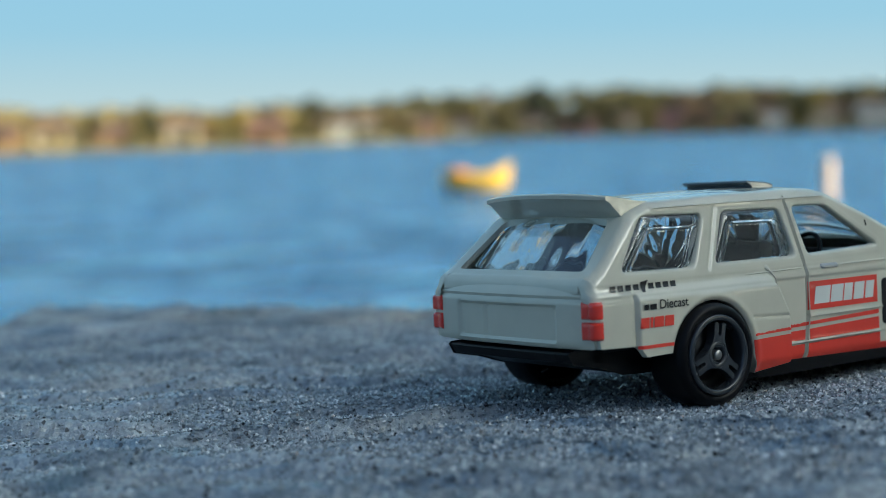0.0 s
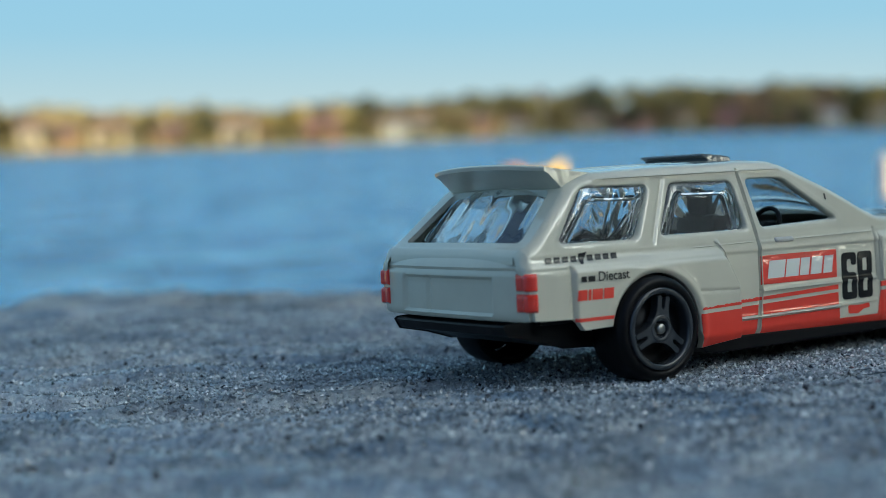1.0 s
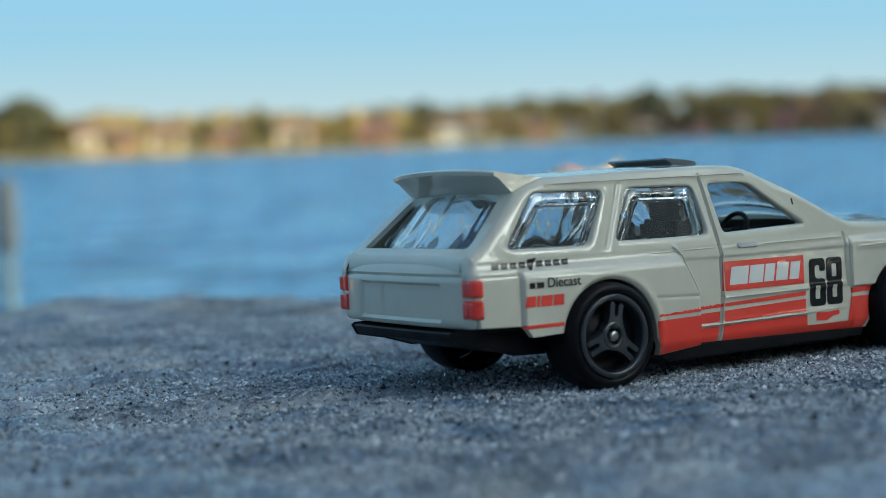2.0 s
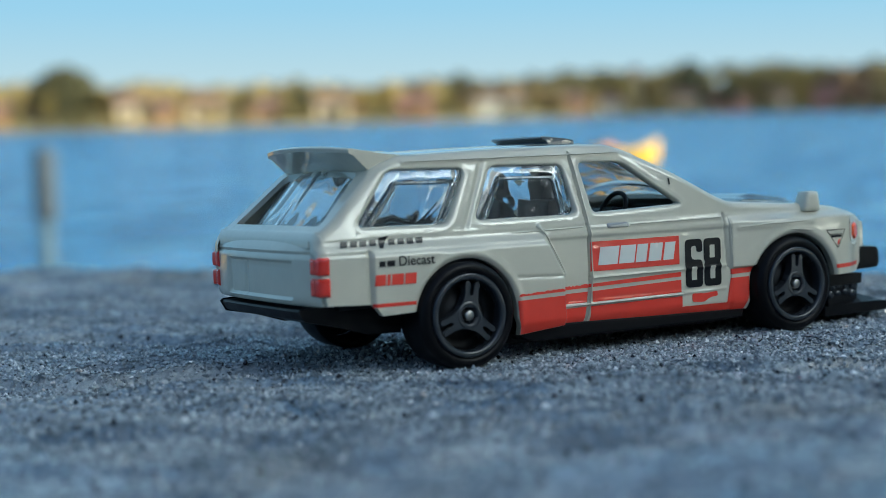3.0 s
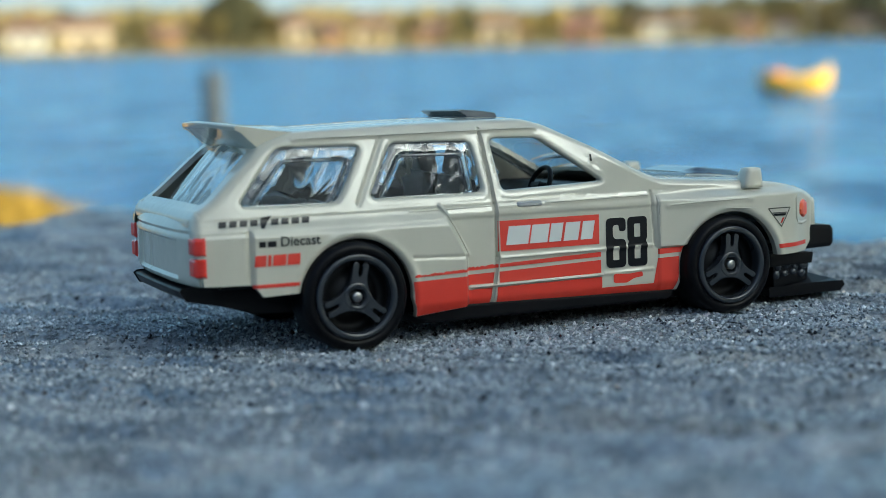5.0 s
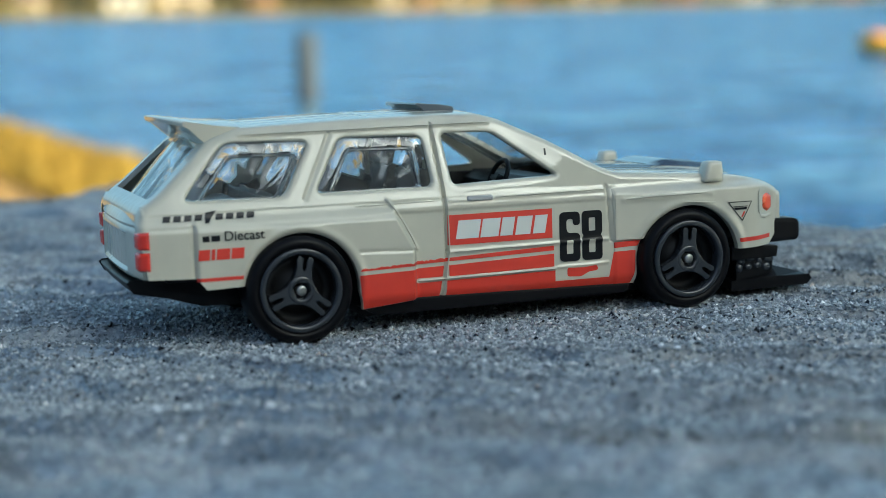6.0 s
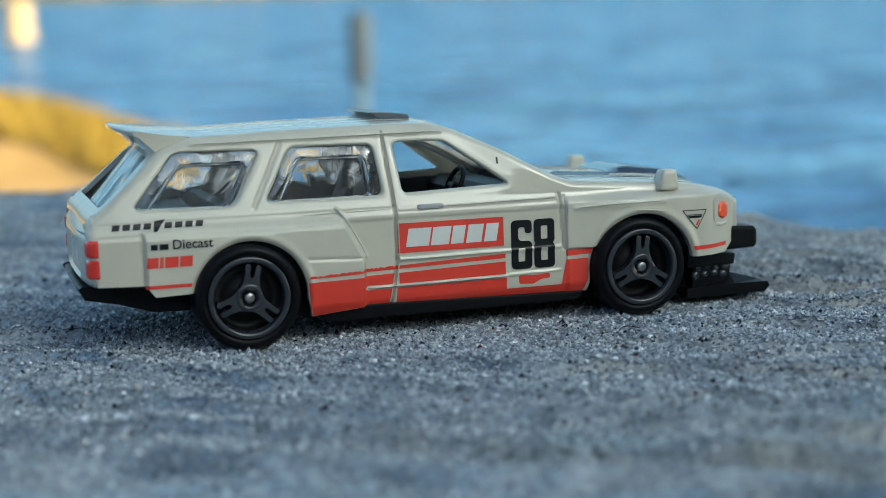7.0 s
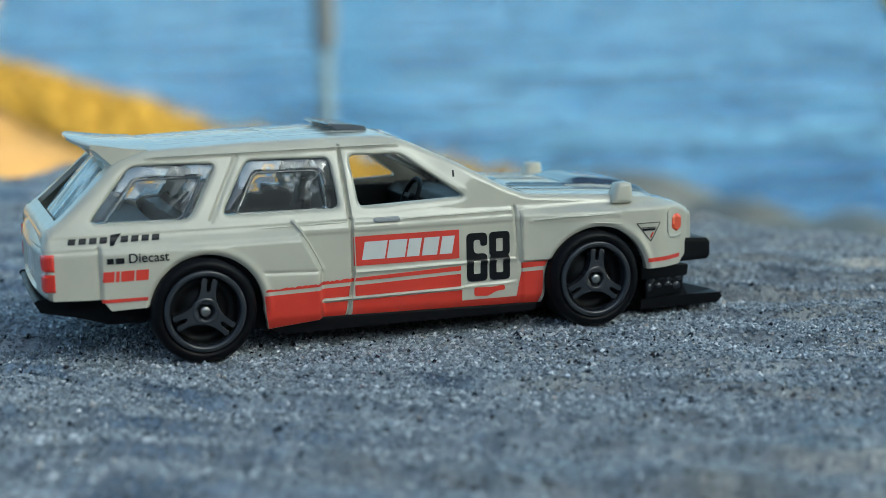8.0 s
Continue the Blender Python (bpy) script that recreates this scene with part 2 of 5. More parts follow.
def side_half(p):
    """Half-width with edges, seams and mouldings."""
    x, z = p[:, 0], p[:, 1]
    w = half_width(p)
    for h in HOLES:
        d = distance(p, h)
        w = w - 0.24 * np.clip(1 - d / 0.26, 0, 1) ** 2 + 0.015 * np.exp(-((d - 0.6) / 0.22) ** 2)
    w -= line_groove(p, (15.35, 21.0), (15.85, 13.5), 0.36, 0.13)
    w -= line_groove(p, (15.85, 13.5), (15.95, 8.0), 0.36, 0.13)
    w -= line_groove(p, (15.95, 8.0), (15.2, 3.4), 0.26, 0.15)
    w -= line_groove(p, (1.3, 14.2), (4.5, 20.4), 0.13, 0.2)
    w += line_groove(p, (-4.6, 20.75), (21.8, 20.95), 0.12, 0.2)
    w -= line_groove(p, (34.2, 13.7), (34.6, 7.9), 0.25, 0.16)
    w -= line_groove(p, (-10.1, 12.2), (-10.1, 6.4), 0.18, 0.22)
    w += line_groove(p, (9.8, 13.6), (12.6, 8.6), 0.22, 0.2)
    w -= line_groove(p, (6.4, 8.7), (12.4, 8.45), 0.12, 0.16)
    w += line_groove(p, (13.0, 5.2), (28.0, 5.32), 0.16, 0.16) + line_groove(p, (28.4, 5.4), (34.2, 5.55), 0.12, 0.16)
    w += line_groove(p, (16.2, 7.9), (34.3, 8.05), 0.13, 0.2)
    w += line_groove(p, (16.3, 13.2), (33.8, 13.35), 0.08, 0.16) + line_groove(p, (36.0, 12.1), (46.0, 12.35), 0.1, 0.3)
    # rolled top edge and rear corner
    tl = top_line(x)
    slope = (top_line(x + 0.1) - top_line(x - 0.1)) / 0.2
    d = np.clip((tl - z) / np.sqrt(1 + slope ** 2), 0, EDGE_R)
    w -= EDGE_R - np.sqrt(np.clip(EDGE_R ** 2 - (EDGE_R - d) ** 2, 0, None))
    d = np.clip(x + 15.4, 0, 1.0)
    w -= 1.0 - np.sqrt(np.clip(1 - (1 - d) ** 2, 0, None))
    d = np.clip(56.0 - x, 0, 1.2)
    w -= 1.2 - np.sqrt(np.clip(1.44 - (1.2 - d) ** 2, 0, None))
    # arch lips
    for cx, r in ((0.4, 5.85), (43.6, 5.95)):
        d = np.hypot(x - cx, z - 5.2) - r
        w += 0.12 * np.exp(-((d - 0.5) / 0.4) ** 2) - 0.22 * np.clip(1 - d / 0.5, 0, 1) ** 2
    return w


def on_side(p, side, lift=0.0):
    w = side_half(p) + lift
    return np.stack([p[:, 0], YC + side * w, p[:, 1]], 1)


def top_z(p):
    x, y = p[:, 0], p[:, 1]
    w = np.maximum(half_width(np.stack([x, top_line(x)], 1)) - EDGE_R, 5)
    crown = np.where(x < 31, 0.35, 0.25) * smooth_step((x + 15) / 6)
    z = top_line(x) + crown * (1 - np.clip(np.abs(y) / w, 0, 1) ** 2)
    roof = smooth_step((x + 4) / 2) * smooth_step((20 - x) / 2)
    for k in (-6.2, -3.1, 3.1, 6.2):
        z -= 0.07 * roof * np.exp(-((y - k) / 0.28) ** 2)
    z -= 0.13 * np.exp(-((x - 9.6) / 0.3) ** 2)
    bonnet = smooth_step((x - 36) / 1) * smooth_step((53 - x) / 2)
    z += 0.25 * bonnet * smooth_step((5.6 - np.abs(y)) / 0.7)
    z -= 0.25 * bonnet * np.exp(-((np.abs(y) - 9.2) / 0.3) ** 2)
    # raised nose in the middle of the bonnet
    z += 0.6 * smooth_step((5.2 - np.abs(y)) / 1.4) * smooth_step((x - 43.0) / 3.5) * smooth_step((55.4 - x) / 2.5)
    return z


car = tagged(new("toy_car"), "cream die-cast toy estate car with red stripes on rough stone", "toy car")
car.matrix_basis = TILT @ pose(0, -0.0126, 0) @ Matrix.Diagonal((1, 1.023, 1, 1)) @ pose(0, 0.0126, 0)

shell = Shell()
sp, st = sheet(OUTLINE, [QUARTER, SIDE, FRONT], 0.125)
for side in (-1, 1):
    o = on_side(sp, side)
    i = o.copy()
    i[:, 1] -= side * 0.75
    shell.add(o, i, st if side < 0 else st[:, ::-1])

xs = np.linspace(-15.3, 55.6, 150)
edge_w = half_width(np.stack([xs, top_line(xs)], 1)) - EDGE_R * 1.0
edge_w[:4] -= np.array([0.9, 0.4, 0.15, 0.05])
edge_w[-4:] -= np.array([0.1, 0.4, 0.8, 1.1])
top_outline = [(x, -w) for x, w in zip(xs, edge_w)] + [(x, w) for x, w in zip(xs[::-1], edge_w[::-1])]
SCREEN = rounded([(22.9, -9.0), (33.5, -10.5), (33.5, 10.5), (22.9, 9.0)], 0.8)
HATCH = rounded([(-13.8, -10.2), (-8.3, -8.3), (-8.3, 8.3), (-13.8, 10.2)], 0.8)
tp, tt = sheet(top_outline, [SCREEN, HATCH], 0.3)
o = np.stack([tp[:, 0], tp[:, 1] + YC, top_z(tp)], 1)
i = o.copy()
i[:, 2] -= 0.7
shell.add(o, i, tt)


def rear_x(p):
    y, z = p[:, 0], p[:, 1]
    x = -14.95 - 1.05 * (1 - np.clip(np.abs(y) / 12.9, 0, 1) ** 3)
    x += 0.9 * np.clip((z - 12.35) / 1.3, 0, 1) ** 1.3 + 0.25 * np.exp(-((z - 12.3) / 0.16) ** 2)
    x += 0.35 * smooth_step((8.0 - np.abs(y)) / 0.3) * smooth_step((z - 7.7) / 0.3) * smooth_step((11.6 - z) / 0.3)
    x += 0.3 * np.clip((8.0 - z) / 0.7, 0, 1) ** 2
    x += 0.22 * np.exp(-((y - 3.2) / 0.2) ** 2) * smooth_step((z - 7.7) / 0.3) * smooth_step((11.6 - z) / 0.3)
    return x


rp, rt = sheet(rounded([(-12.75, 7.3), (12.75, 7.3), (12.5, 13.6), (-12.5, 13.6)], 0.6), [], 0.3)
o = np.stack([rear_x(rp), rp[:, 0] + YC, rp[:, 1]], 1)
i = o.copy()
i[:, 0] += 0.7
shell.add(o, i, rt[:, ::-1])
fp, ft = sheet(rounded([(-12.3, 6.1), (12.3, 6.1), (12.2, 11.9), (-12.2, 11.9)], 0.6), [], 0.6)
o = np.stack([55.9 + 0.6 * (1 - (fp[:, 0] / 12.4) ** 2), fp[:, 0] + YC, fp[:, 1]], 1)
i = o.copy()
i[:, 0] -= 0.7
shell.add(o, i, ft)
body = put("body", shell.mesh("body"), M_PAINT, car, "cream enamelled die-cast shell with window openings")


# spoiler over the hatch
def spoiler():
    rows = 33
    verts, faces = [], []
    prof = [(0.0, 0.0), (0.12, 0.13), (0.4, 0.18), (2.5, -0.05), (5.0, -0.32), (7.6, -0.45), (7.6, -1.3), (4.3, -2.75), (2.9, -2.3), (1.7, -1.35), (0.75, -0.6), (0.1, -0.35)]
    for r in range(rows):
        u = -1 + 2 * r / (rows - 1)
        y = 9.6 * u
        e = abs(u) ** 6
        tipx = -11.5 + 1.3 * abs(u) ** 2.5
        tipz = 22.55 - 0.45 * abs(u) ** 2.2
        k = (-4.2 - tipx) / 7.6
        for x, z in prof:
            verts.append((tipx + x * k + 0.25 * e * (7.6 - x) / 7.6, y + YC, tipz + z * (1 - 0.12 * e) - 0.25 * e * x / 7.6))
    n = len(prof)
    for r in range(rows - 1):
        for k in range(n):
            faces.append((r * n + k, r * n + (k + 1) % n, (r + 1) * n + (k + 1) % n, (r + 1) * n + k))
    faces.append(tuple(range(n))[::-1])
    faces.append(tuple((rows - 1) * n + k for k in range(n)))
    me = mesh_of("spoiler", mm(verts), faces)
    me.set_sharp_from_angle(angle=radians(45))
    return me


put("spoiler", spoiler(), M_PAINT, car, "cream roof spoiler over the rear window")

# roof scoop: a thin wedge that opens to the rear
scoop = prism([(20.3, 21.9), (20.0, 22.55), (18.6, 22.78), (16.9, 22.93), (15.9, 23.03), (15.75, 22.85), (16.5, 22.45), (16.8, 21.9)], YC - 5.0, YC + 5.0)
part("roof_scoop", scaled(scoop), M_SCOOP, car, "dark glossy scoop on the roof", bevel=0.00012)

# black base plate, bumpers and sills
part("base_plate", scaled(prism([(-13.5, 6.8), (-13.0, 5.4), (-6, 4.4), (5.5, 2.7), (8, 1.5), (36, 1.45), (37.5, 1.8), (50, 1.8), (54, 2.6), (54, 6.8)], YC - 10.2, YC + 10.2)), M_PLASTIC, car, "black base plate", bevel=0.0003)
for side in (-1, 1):
    b = prism([(6.9, 2.75), (12.8, 3.5), (36.9, 3.05), (36.6, 2.3), (36.2, 2.1), (9.2, 1.95), (8.0, 2.1)], YC + side * 8.0, YC + side * 12.75)
    part("sill", scaled(b), M_PLASTIC, car, "black plastic sill", bevel=0.0002)


def rear_bumper():
    """A slab under the tailgate, narrower than the body, that runs into the diffuser."""
    bm = bmesh.new()
    rings = []
    for y in (-10.2, -9.9, -8, -4, 0, 4, 8, 8.9, 9.2):
        back = -16.35 + 0.06 * max(0.0, abs(y) - 8.0) + 0.004 * y * y * 0.4
        pr = [(back, 6.8), (back + 0.2, 6.95), (-14.6, 7.0), (-10.0, 7.0), (-9.2, 6.1), (-5.4, 6.1), (-5.4, 4.1), (-9.0, 4.2), (-12.2, 5.2), (back + 0.5, 5.9)]
        rings.append([bm.verts.new((x, y + YC, z)) for x, z in pr])
    for a, b in zip(rings, rings[1:]):
        for k in range(len(a)):
            bm.faces.new((a[k], a[(k + 1) % len(a)], b[(k + 1) % len(a)], b[k]))
    bm.faces.new(rings[0])
    bm.faces.new(rings[-1][::-1])
    return bm


part("rear_bumper", scaled(rear_bumper()), M_PLASTIC, car, "black rear bumper and diffuser", bevel=0.00015)
part("front_bumper", scaled(prism([(54.4, 8.75), (55.2, 8.95), (58.0, 8.75), (58.5, 8.3), (58.5, 6.6), (58.0, 6.2), (54.4, 6.1)], YC - 12.4, YC + 12.4)), M_PLASTIC, car, "black front bumper", bevel=0.0005)
part("front_valance", scaled(prism([(49.8, 6.1), (55.8, 5.75), (55.6, 4.5), (49.8, 4.4)], YC - 12.2, YC + 12.2)), M_PLASTIC, car, "black front valance", bevel=0.0002)
part("cooler", scaled(prism([(50.6, 4.6), (55.4, 4.5), (55.2, 2.6), (50.6, 1.9)], YC - 11.8, YC + 11.8)), M_PLASTIC, car, "dark moulded cooler with a bumpy face", bevel=0.0002)
for k in range(8):
    b = bmesh.new()
    bmesh.ops.create_uvsphere(b, u_segments=10, v_segments=6, radius=(0.52, 0.42, 0.58, 0.46, 0.56, 0.5, 0.44, 0.54)[k])
    bmesh.ops.scale(b, verts=b.verts, vec=(1 + 0.3 * (k % 2), 0.6, 1.1 - 0.2 * (k % 3)))
    bmesh.ops.translate(b, verts=b.verts, vec=(51.0 + (k % 4) * 1.15 + 0.25 * (k // 4), YC - 11.75, 3.4 + (k // 4) * 0.75 + 0.12 * (k % 3)))
    part("stud", scaled(b), M_RIM, car, smooth=True)


def splitter_bm():
    """A flat blade whose top slopes up from its ends to a ridge."""
    low = [(50.0, 1.95), (55.9, 2.1), (59.9, 2.05), (60.1, 1.7), (59.6, 1.2), (50.0, 1.1)]
    high = [(50.0, 2.15), (55.9, 3.35), (59.9, 2.25), (60.15, 1.75), (59.6, 1.2), (50.0, 1.1)]
    bm = bmesh.new()
    rings = [[bm.verts.new((x, YC + y, z)) for x, z in pr] for y, pr in ((-12.0, low), (-10.4, high), (10.4, high), (12.0, low))]
    for a, b in zip(rings, rings[1:]):
        for k in range(6):
            bm.faces.new((a[k], a[(k + 1) % 6], b[(k + 1) % 6], b[k]))
    bm.faces.new(rings[0])
    bm.faces.new(rings[-1][::-1])
    return bm


part("splitter", scaled(splitter_bm()), M_PLASTIC, car, "black front splitter blade", bevel=0.00015)


# ---- wheels ----
def tyre_mesh(r, rr):
    p = [(rr - 1.0, -2.3), (rr - 0.85, -2.5), (r - 0.6, -2.52), (r - 0.35, -2.42), (r - 0.08, -2.1), (r, -1.7), (r, 1.7), (r - 0.1, 2.1), (r - 0.6, 2.3), (r - 1.0, 2.2)]
    v, f = lathe(p, 64)
    return mesh_of("tyre", mm(v), f)


def rim_mesh(r):
    p = [(r - 1.0, -2.35), (r - 1.06, -2.6), (r - 1.16, -2.68), (r - 1.5, -2.66), (r - 1.62, -2.56), (r - 1.68, -2.2), (r - 1.72, -1.4)]
    v, f = lathe(p, 72)
    return mesh_of("rim", mm(v), f)


def spoke_bm(r):
    """A forked spoke that widens into the hub."""
    q = r - 1.85
    half = [(0.75, 1.18), (1.15, 0.98), (1.6, 0.84), (2.2, 0.78), (q - 0.25, 0.84), (q, 0.68), (q, 0.38), (q - 0.22, 0.22), (2.15, 0.19), (1.95, 0.0)]
    line = half[:-1] + [(1.95, 0.0)] + [(x, -z) for x, z in half[:-1][::-1]]
    return prism(line, -2.42, -1.3)


def wheel(x, y, z, r, rr, side, turn):
    w = put("wheel", tyre_mesh(r, rr), M_TYRE, car, "black wheel with three split spokes", pose(x * MM, y * MM, z * MM, 0, 0, 180 if side > 0 else 0))
    put("rim", rim_mesh(rr), M_RIM, w, "dark grey plastic rim")
    q = rr - 1.68
    v, f = lathe([(q, -1.5), (q - 0.1, -0.5), (2.5, -0.4), (2.35, -0.85), (0.02, -0.85)], 48)
    put("disc", mesh_of("disc", mm(v), f), M_SEAT, w, "black disc behind the spokes")
    for k in range(3):
        m = Matrix.Rotation(radians(-(turn + 120 * k)), 4, "Y")
        part("spoke", scaled(spoke_bm(rr)), M_RIM, w, bevel=0.00013, m=m)
    v, f = lathe([(1.45, -1.6), (1.42, -2.36), (1.32, -2.45), (1.0, -2.47), (0.88, -2.38), (0.84, -1.7), (0.02, -1.7)], 36)
    put("hub_ring", mesh_of("hub_ring", mm(v), f), M_RIM, w)
    v, f = lathe([(0.52, -1.6), (0.52, -2.42), (0.44, -2.52), (0.2, -2.55), (0.02, -2.55)], 20)
    put("axle_end", mesh_of("axle_end", mm(v), f), M_HUB, w, "steel axle end")
    return w


for x, r, turn in ((0.0, 5.36, 80), (43.0, 5.35, 86)):
    for side in (-1, 1):
        wheel(x, YC + side * 12.2, GZ + r, r, 5.2, side, turn + (0 if side < 0 else 40))
    v, f = lathe([(0.5, -11), (0.5, 11)], 12)
    put("axle", mesh_of("axle", mm(v), f), M_HUB, car, "steel axle", pose(x * MM, YC * MM, (GZ + r) * MM))


# ---- windows, cabin ----
def lattice_wave(v):
    """Slow unevenness of cheap moulded plastic."""
    return np.sin(v[:, 0] * 1.3 + 0.7 * np.sin(v[:, 1] * 1.1)) * np.sin(v[:, 1] * 0.9 - v[:, 0] * 0.45 + 0.8)


PANE_RINGS = ((1.03, -1.0), (0.985, -0.68), (0.93, -0.58), (0.84, -0.52), (0.805, -0.56), (0.785, -0.68), (0.77, -0.84), (0.75, -0.92), (0.70, -0.95), (0.5, -0.96), (0.25, -0.96))


def pane(name, hole, side, label):
    """A moulded pane with a chamfered border and a sunk middle that runs out at the sill."""
    line = np.array(resample(hole, 0.3))
    c = np.array((line[:, 0].mean(), line[:, 1].min() - 0.5))
    n = len(line)
    v, lift = [], []
    for s, d in PANE_RINGS:
        v.append(c + (line - c) * s)
        lift += [d] * n
    v.append((c + (line - c) * 0.12).mean(0)[None])
    lift.append(-0.96)
    v, lift = np.concatenate(v), np.array(lift)
    f = []
    for k in range(len(PANE_RINGS) - 1):
        for a in range(n):
            p, q, p2, q2 = k * n + a, k * n + (a + 1) % n, (k + 1) * n + a, (k + 1) * n + (a + 1) % n
            f += [(p, q, q2), (p, q2, p2)]
    k = (len(PANE_RINGS) - 1) * n
    f += [(k + a, k + (a + 1) % n, len(v) - 1) for a in range(n)]
    f = np.array(f)
    a, b, d = v[f[0][0]], v[f[0][1]], v[f[0][2]]
    if (b - a)[0] * (d - a)[1] - (b - a)[1] * (d - a)[0] < 0:
        f = f[:, ::-1]
    up = np.clip(v[:, 1] - 14.6, -1, 6)
    w = 12.43 - 0.1 * up - 0.02 * up ** 2
    o = np.stack([v[:, 0], YC + side * (w + lift + 0.018 * lattice_wave(v) + 0.012 * lattice_wave(v * 2.1 + 0.7)), v[:, 1]], 1)
    i = o.copy()
    i[:, 1] -= side * (0.6 + 0.035 * lattice_wave(v * 1.3) + 0.02 * lattice_wave(v * 2.3 + 1.9))
    s = Shell()
    s.add(o, i, f if side < 0 else f[:, ::-1])
    ob = put(name, s.mesh(name), M_GLASS, car, label)
    ob.visible_shadow = False


for side in (-1, 1):
    pane("quarter_window", QUARTER, side, "clear plastic rear quarter window")
    pane("side_window", SIDE, side, "clear plastic side window with a raised border")


def top_pane(name, hole, label, bulge, sink=0.0, ripple=0.0):
    c = np.mean(hole, axis=0)
    big = [tuple(c + (np.array(p) - c) * 1.05) for p in hole]
    v, f = sheet(big, [], 0.3)
    d = distance(v, np.array(big))
    z = top_z(v) - 0.7 + 0.15 * smooth_step(d / 0.8) + 0.012 * lattice_wave(v)
    z += bulge * (1 - (v[:, 1] / 10.5) ** 2) - 0.6 * (bulge - 0.3) - sink * (v[:, 0].max() - v[:, 0]) / np.ptp(v[:, 0])
    wave = np.sin(v[:, 1] * 1.5 + 0.5 * v[:, 0]) + 0.6 * np.sin(v[:, 1] * 2.7 - 0.9 * v[:, 0] + 1.3 * np.sin(v[:, 1] * 0.8))
    o = np.stack([v[:, 0], v[:, 1] + YC, z + ripple * wave], 1)
    i = o.copy()
    i[:, 2] = z - 0.5 - ripple * wave
    s = Shell()
    s.add(o, i, f)
    ob = put(name, s.mesh(name), M_GLASS, car, label)
    ob.visible_shadow = False


top_pane("rear_window", HATCH, "clear plastic rear window", 2.2, 0.9, 0.02)
top_pane("windscreen", SCREEN, "clear plastic windscreen", 1.5)

part("cabin_floor", scaled(prism([(-12.5, 6.7), (-12.5, 13.2), (-3.0, 13.4), (-2.4, 10.5), (33, 10.0), (33, 6.7)], YC - 11.2, YC + 11.2)), M_SEAT, car, "black cabin tub", bevel=0.0002)
for side in (-1, 1):
    part("door_card", scaled(box(-2.5, 33, YC + side * 10.6, YC + side * 11.3, 9.0, 14.3)), M_SEAT, car, "black inner door card", bevel=0.0002)
part("dashboard", scaled(prism([(27.6, 9.5), (27.2, 13.6), (28.6, 14.5), (32.6, 14.4), (33, 9.5)], YC - 11.2, YC + 11.2)), M_SEAT, car, "black dashboard", bevel=0.0003)


def seat(y):
    b = prism([(14.2, 9.5), (21.4, 9.5), (21.8, 11.8), (17.2, 12.0), (16.2, 16.2), (14.4, 16.2)], y - 3.0, y + 3.0)
    s = part("seat", scaled(b), M_SEAT, car, "black bucket seat with headrest", bevel=0.0006)
    h = prism([(14.7, 16.0), (16.3, 16.0), (16.1, 18.7), (14.7, 18.8)], y - 1.7, y + 1.7)
    part("headrest", scaled(h), M_SEAT, s, bevel=0.0005)


for y in (YC - 4.6, YC + 4.6):
    seat(y)
part("rear_bench", scaled(prism([(-2.2, 9.5), (4.5, 9.5), (4.6, 11.6), (0.4, 11.9), (-0.4, 14.4), (-2.0, 14.4)], YC - 9.5, YC + 9.5)), M_SEAT, car, "black rear bench", bevel=0.0005)
bm = bmesh.new()
vs = []
for a in np.linspace(0, 2 * math.pi, 24, endpoint=False):
    for b in np.linspace(0, 2 * math.pi, 8, endpoint=False):
        r = 2.05 + 0.28 * math.cos(b)
        vs.append(bm.verts.new((0.28 * math.sin(b), r * math.cos(a), r * math.sin(a))))
for i in range(24):
    for j in range(8):
        bm.faces.new((vs[i * 8 + j], vs[i * 8 + (j + 1) % 8], vs[((i + 1) % 24) * 8 + (j + 1) % 8], vs[((i + 1) % 24) * 8 + j]))
box(-0.15, 0.15, -1.9, 1.9, -0.25, 0.25, bm)
box(-0.15, 2.8, -0.35, 0.35, -0.35, 0.35, bm)
part("steering_wheel", scaled(bm), M_SEAT, car, "black steering wheel", smooth=True, m=pose(25.0 * MM, (YC - 5.2) * MM, 14.6 * MM, 0, 25, 0))


# ---- lamps, mirrors, handles ----
def patch(name, outline, mat, lift, side=-1, thick=0.0, label="", parent=None, step=0.2):
    """A thin print or raised patch that follows the side of the body."""
    v, f = sheet(outline, [], step)
    if thick:
        d = distance(v, resample(outline, step))
        o = on_side(v, side, lift) + np.array([[0, side, 0]]) * (thick * np.sqrt(np.clip(1 - np.clip(1 - d / thick, 0, 1) ** 2, 0, 1)))[:, None]
    else:
        o = on_side(v, side, lift)
    i = on_side(v, side, lift - 0.12 if thick else lift - 0.02)
    s = Shell()
    s.add(o, i, f if side < 0 else f[:, ::-1])
    return put(name, s.mesh(name), mat, parent or car, label)


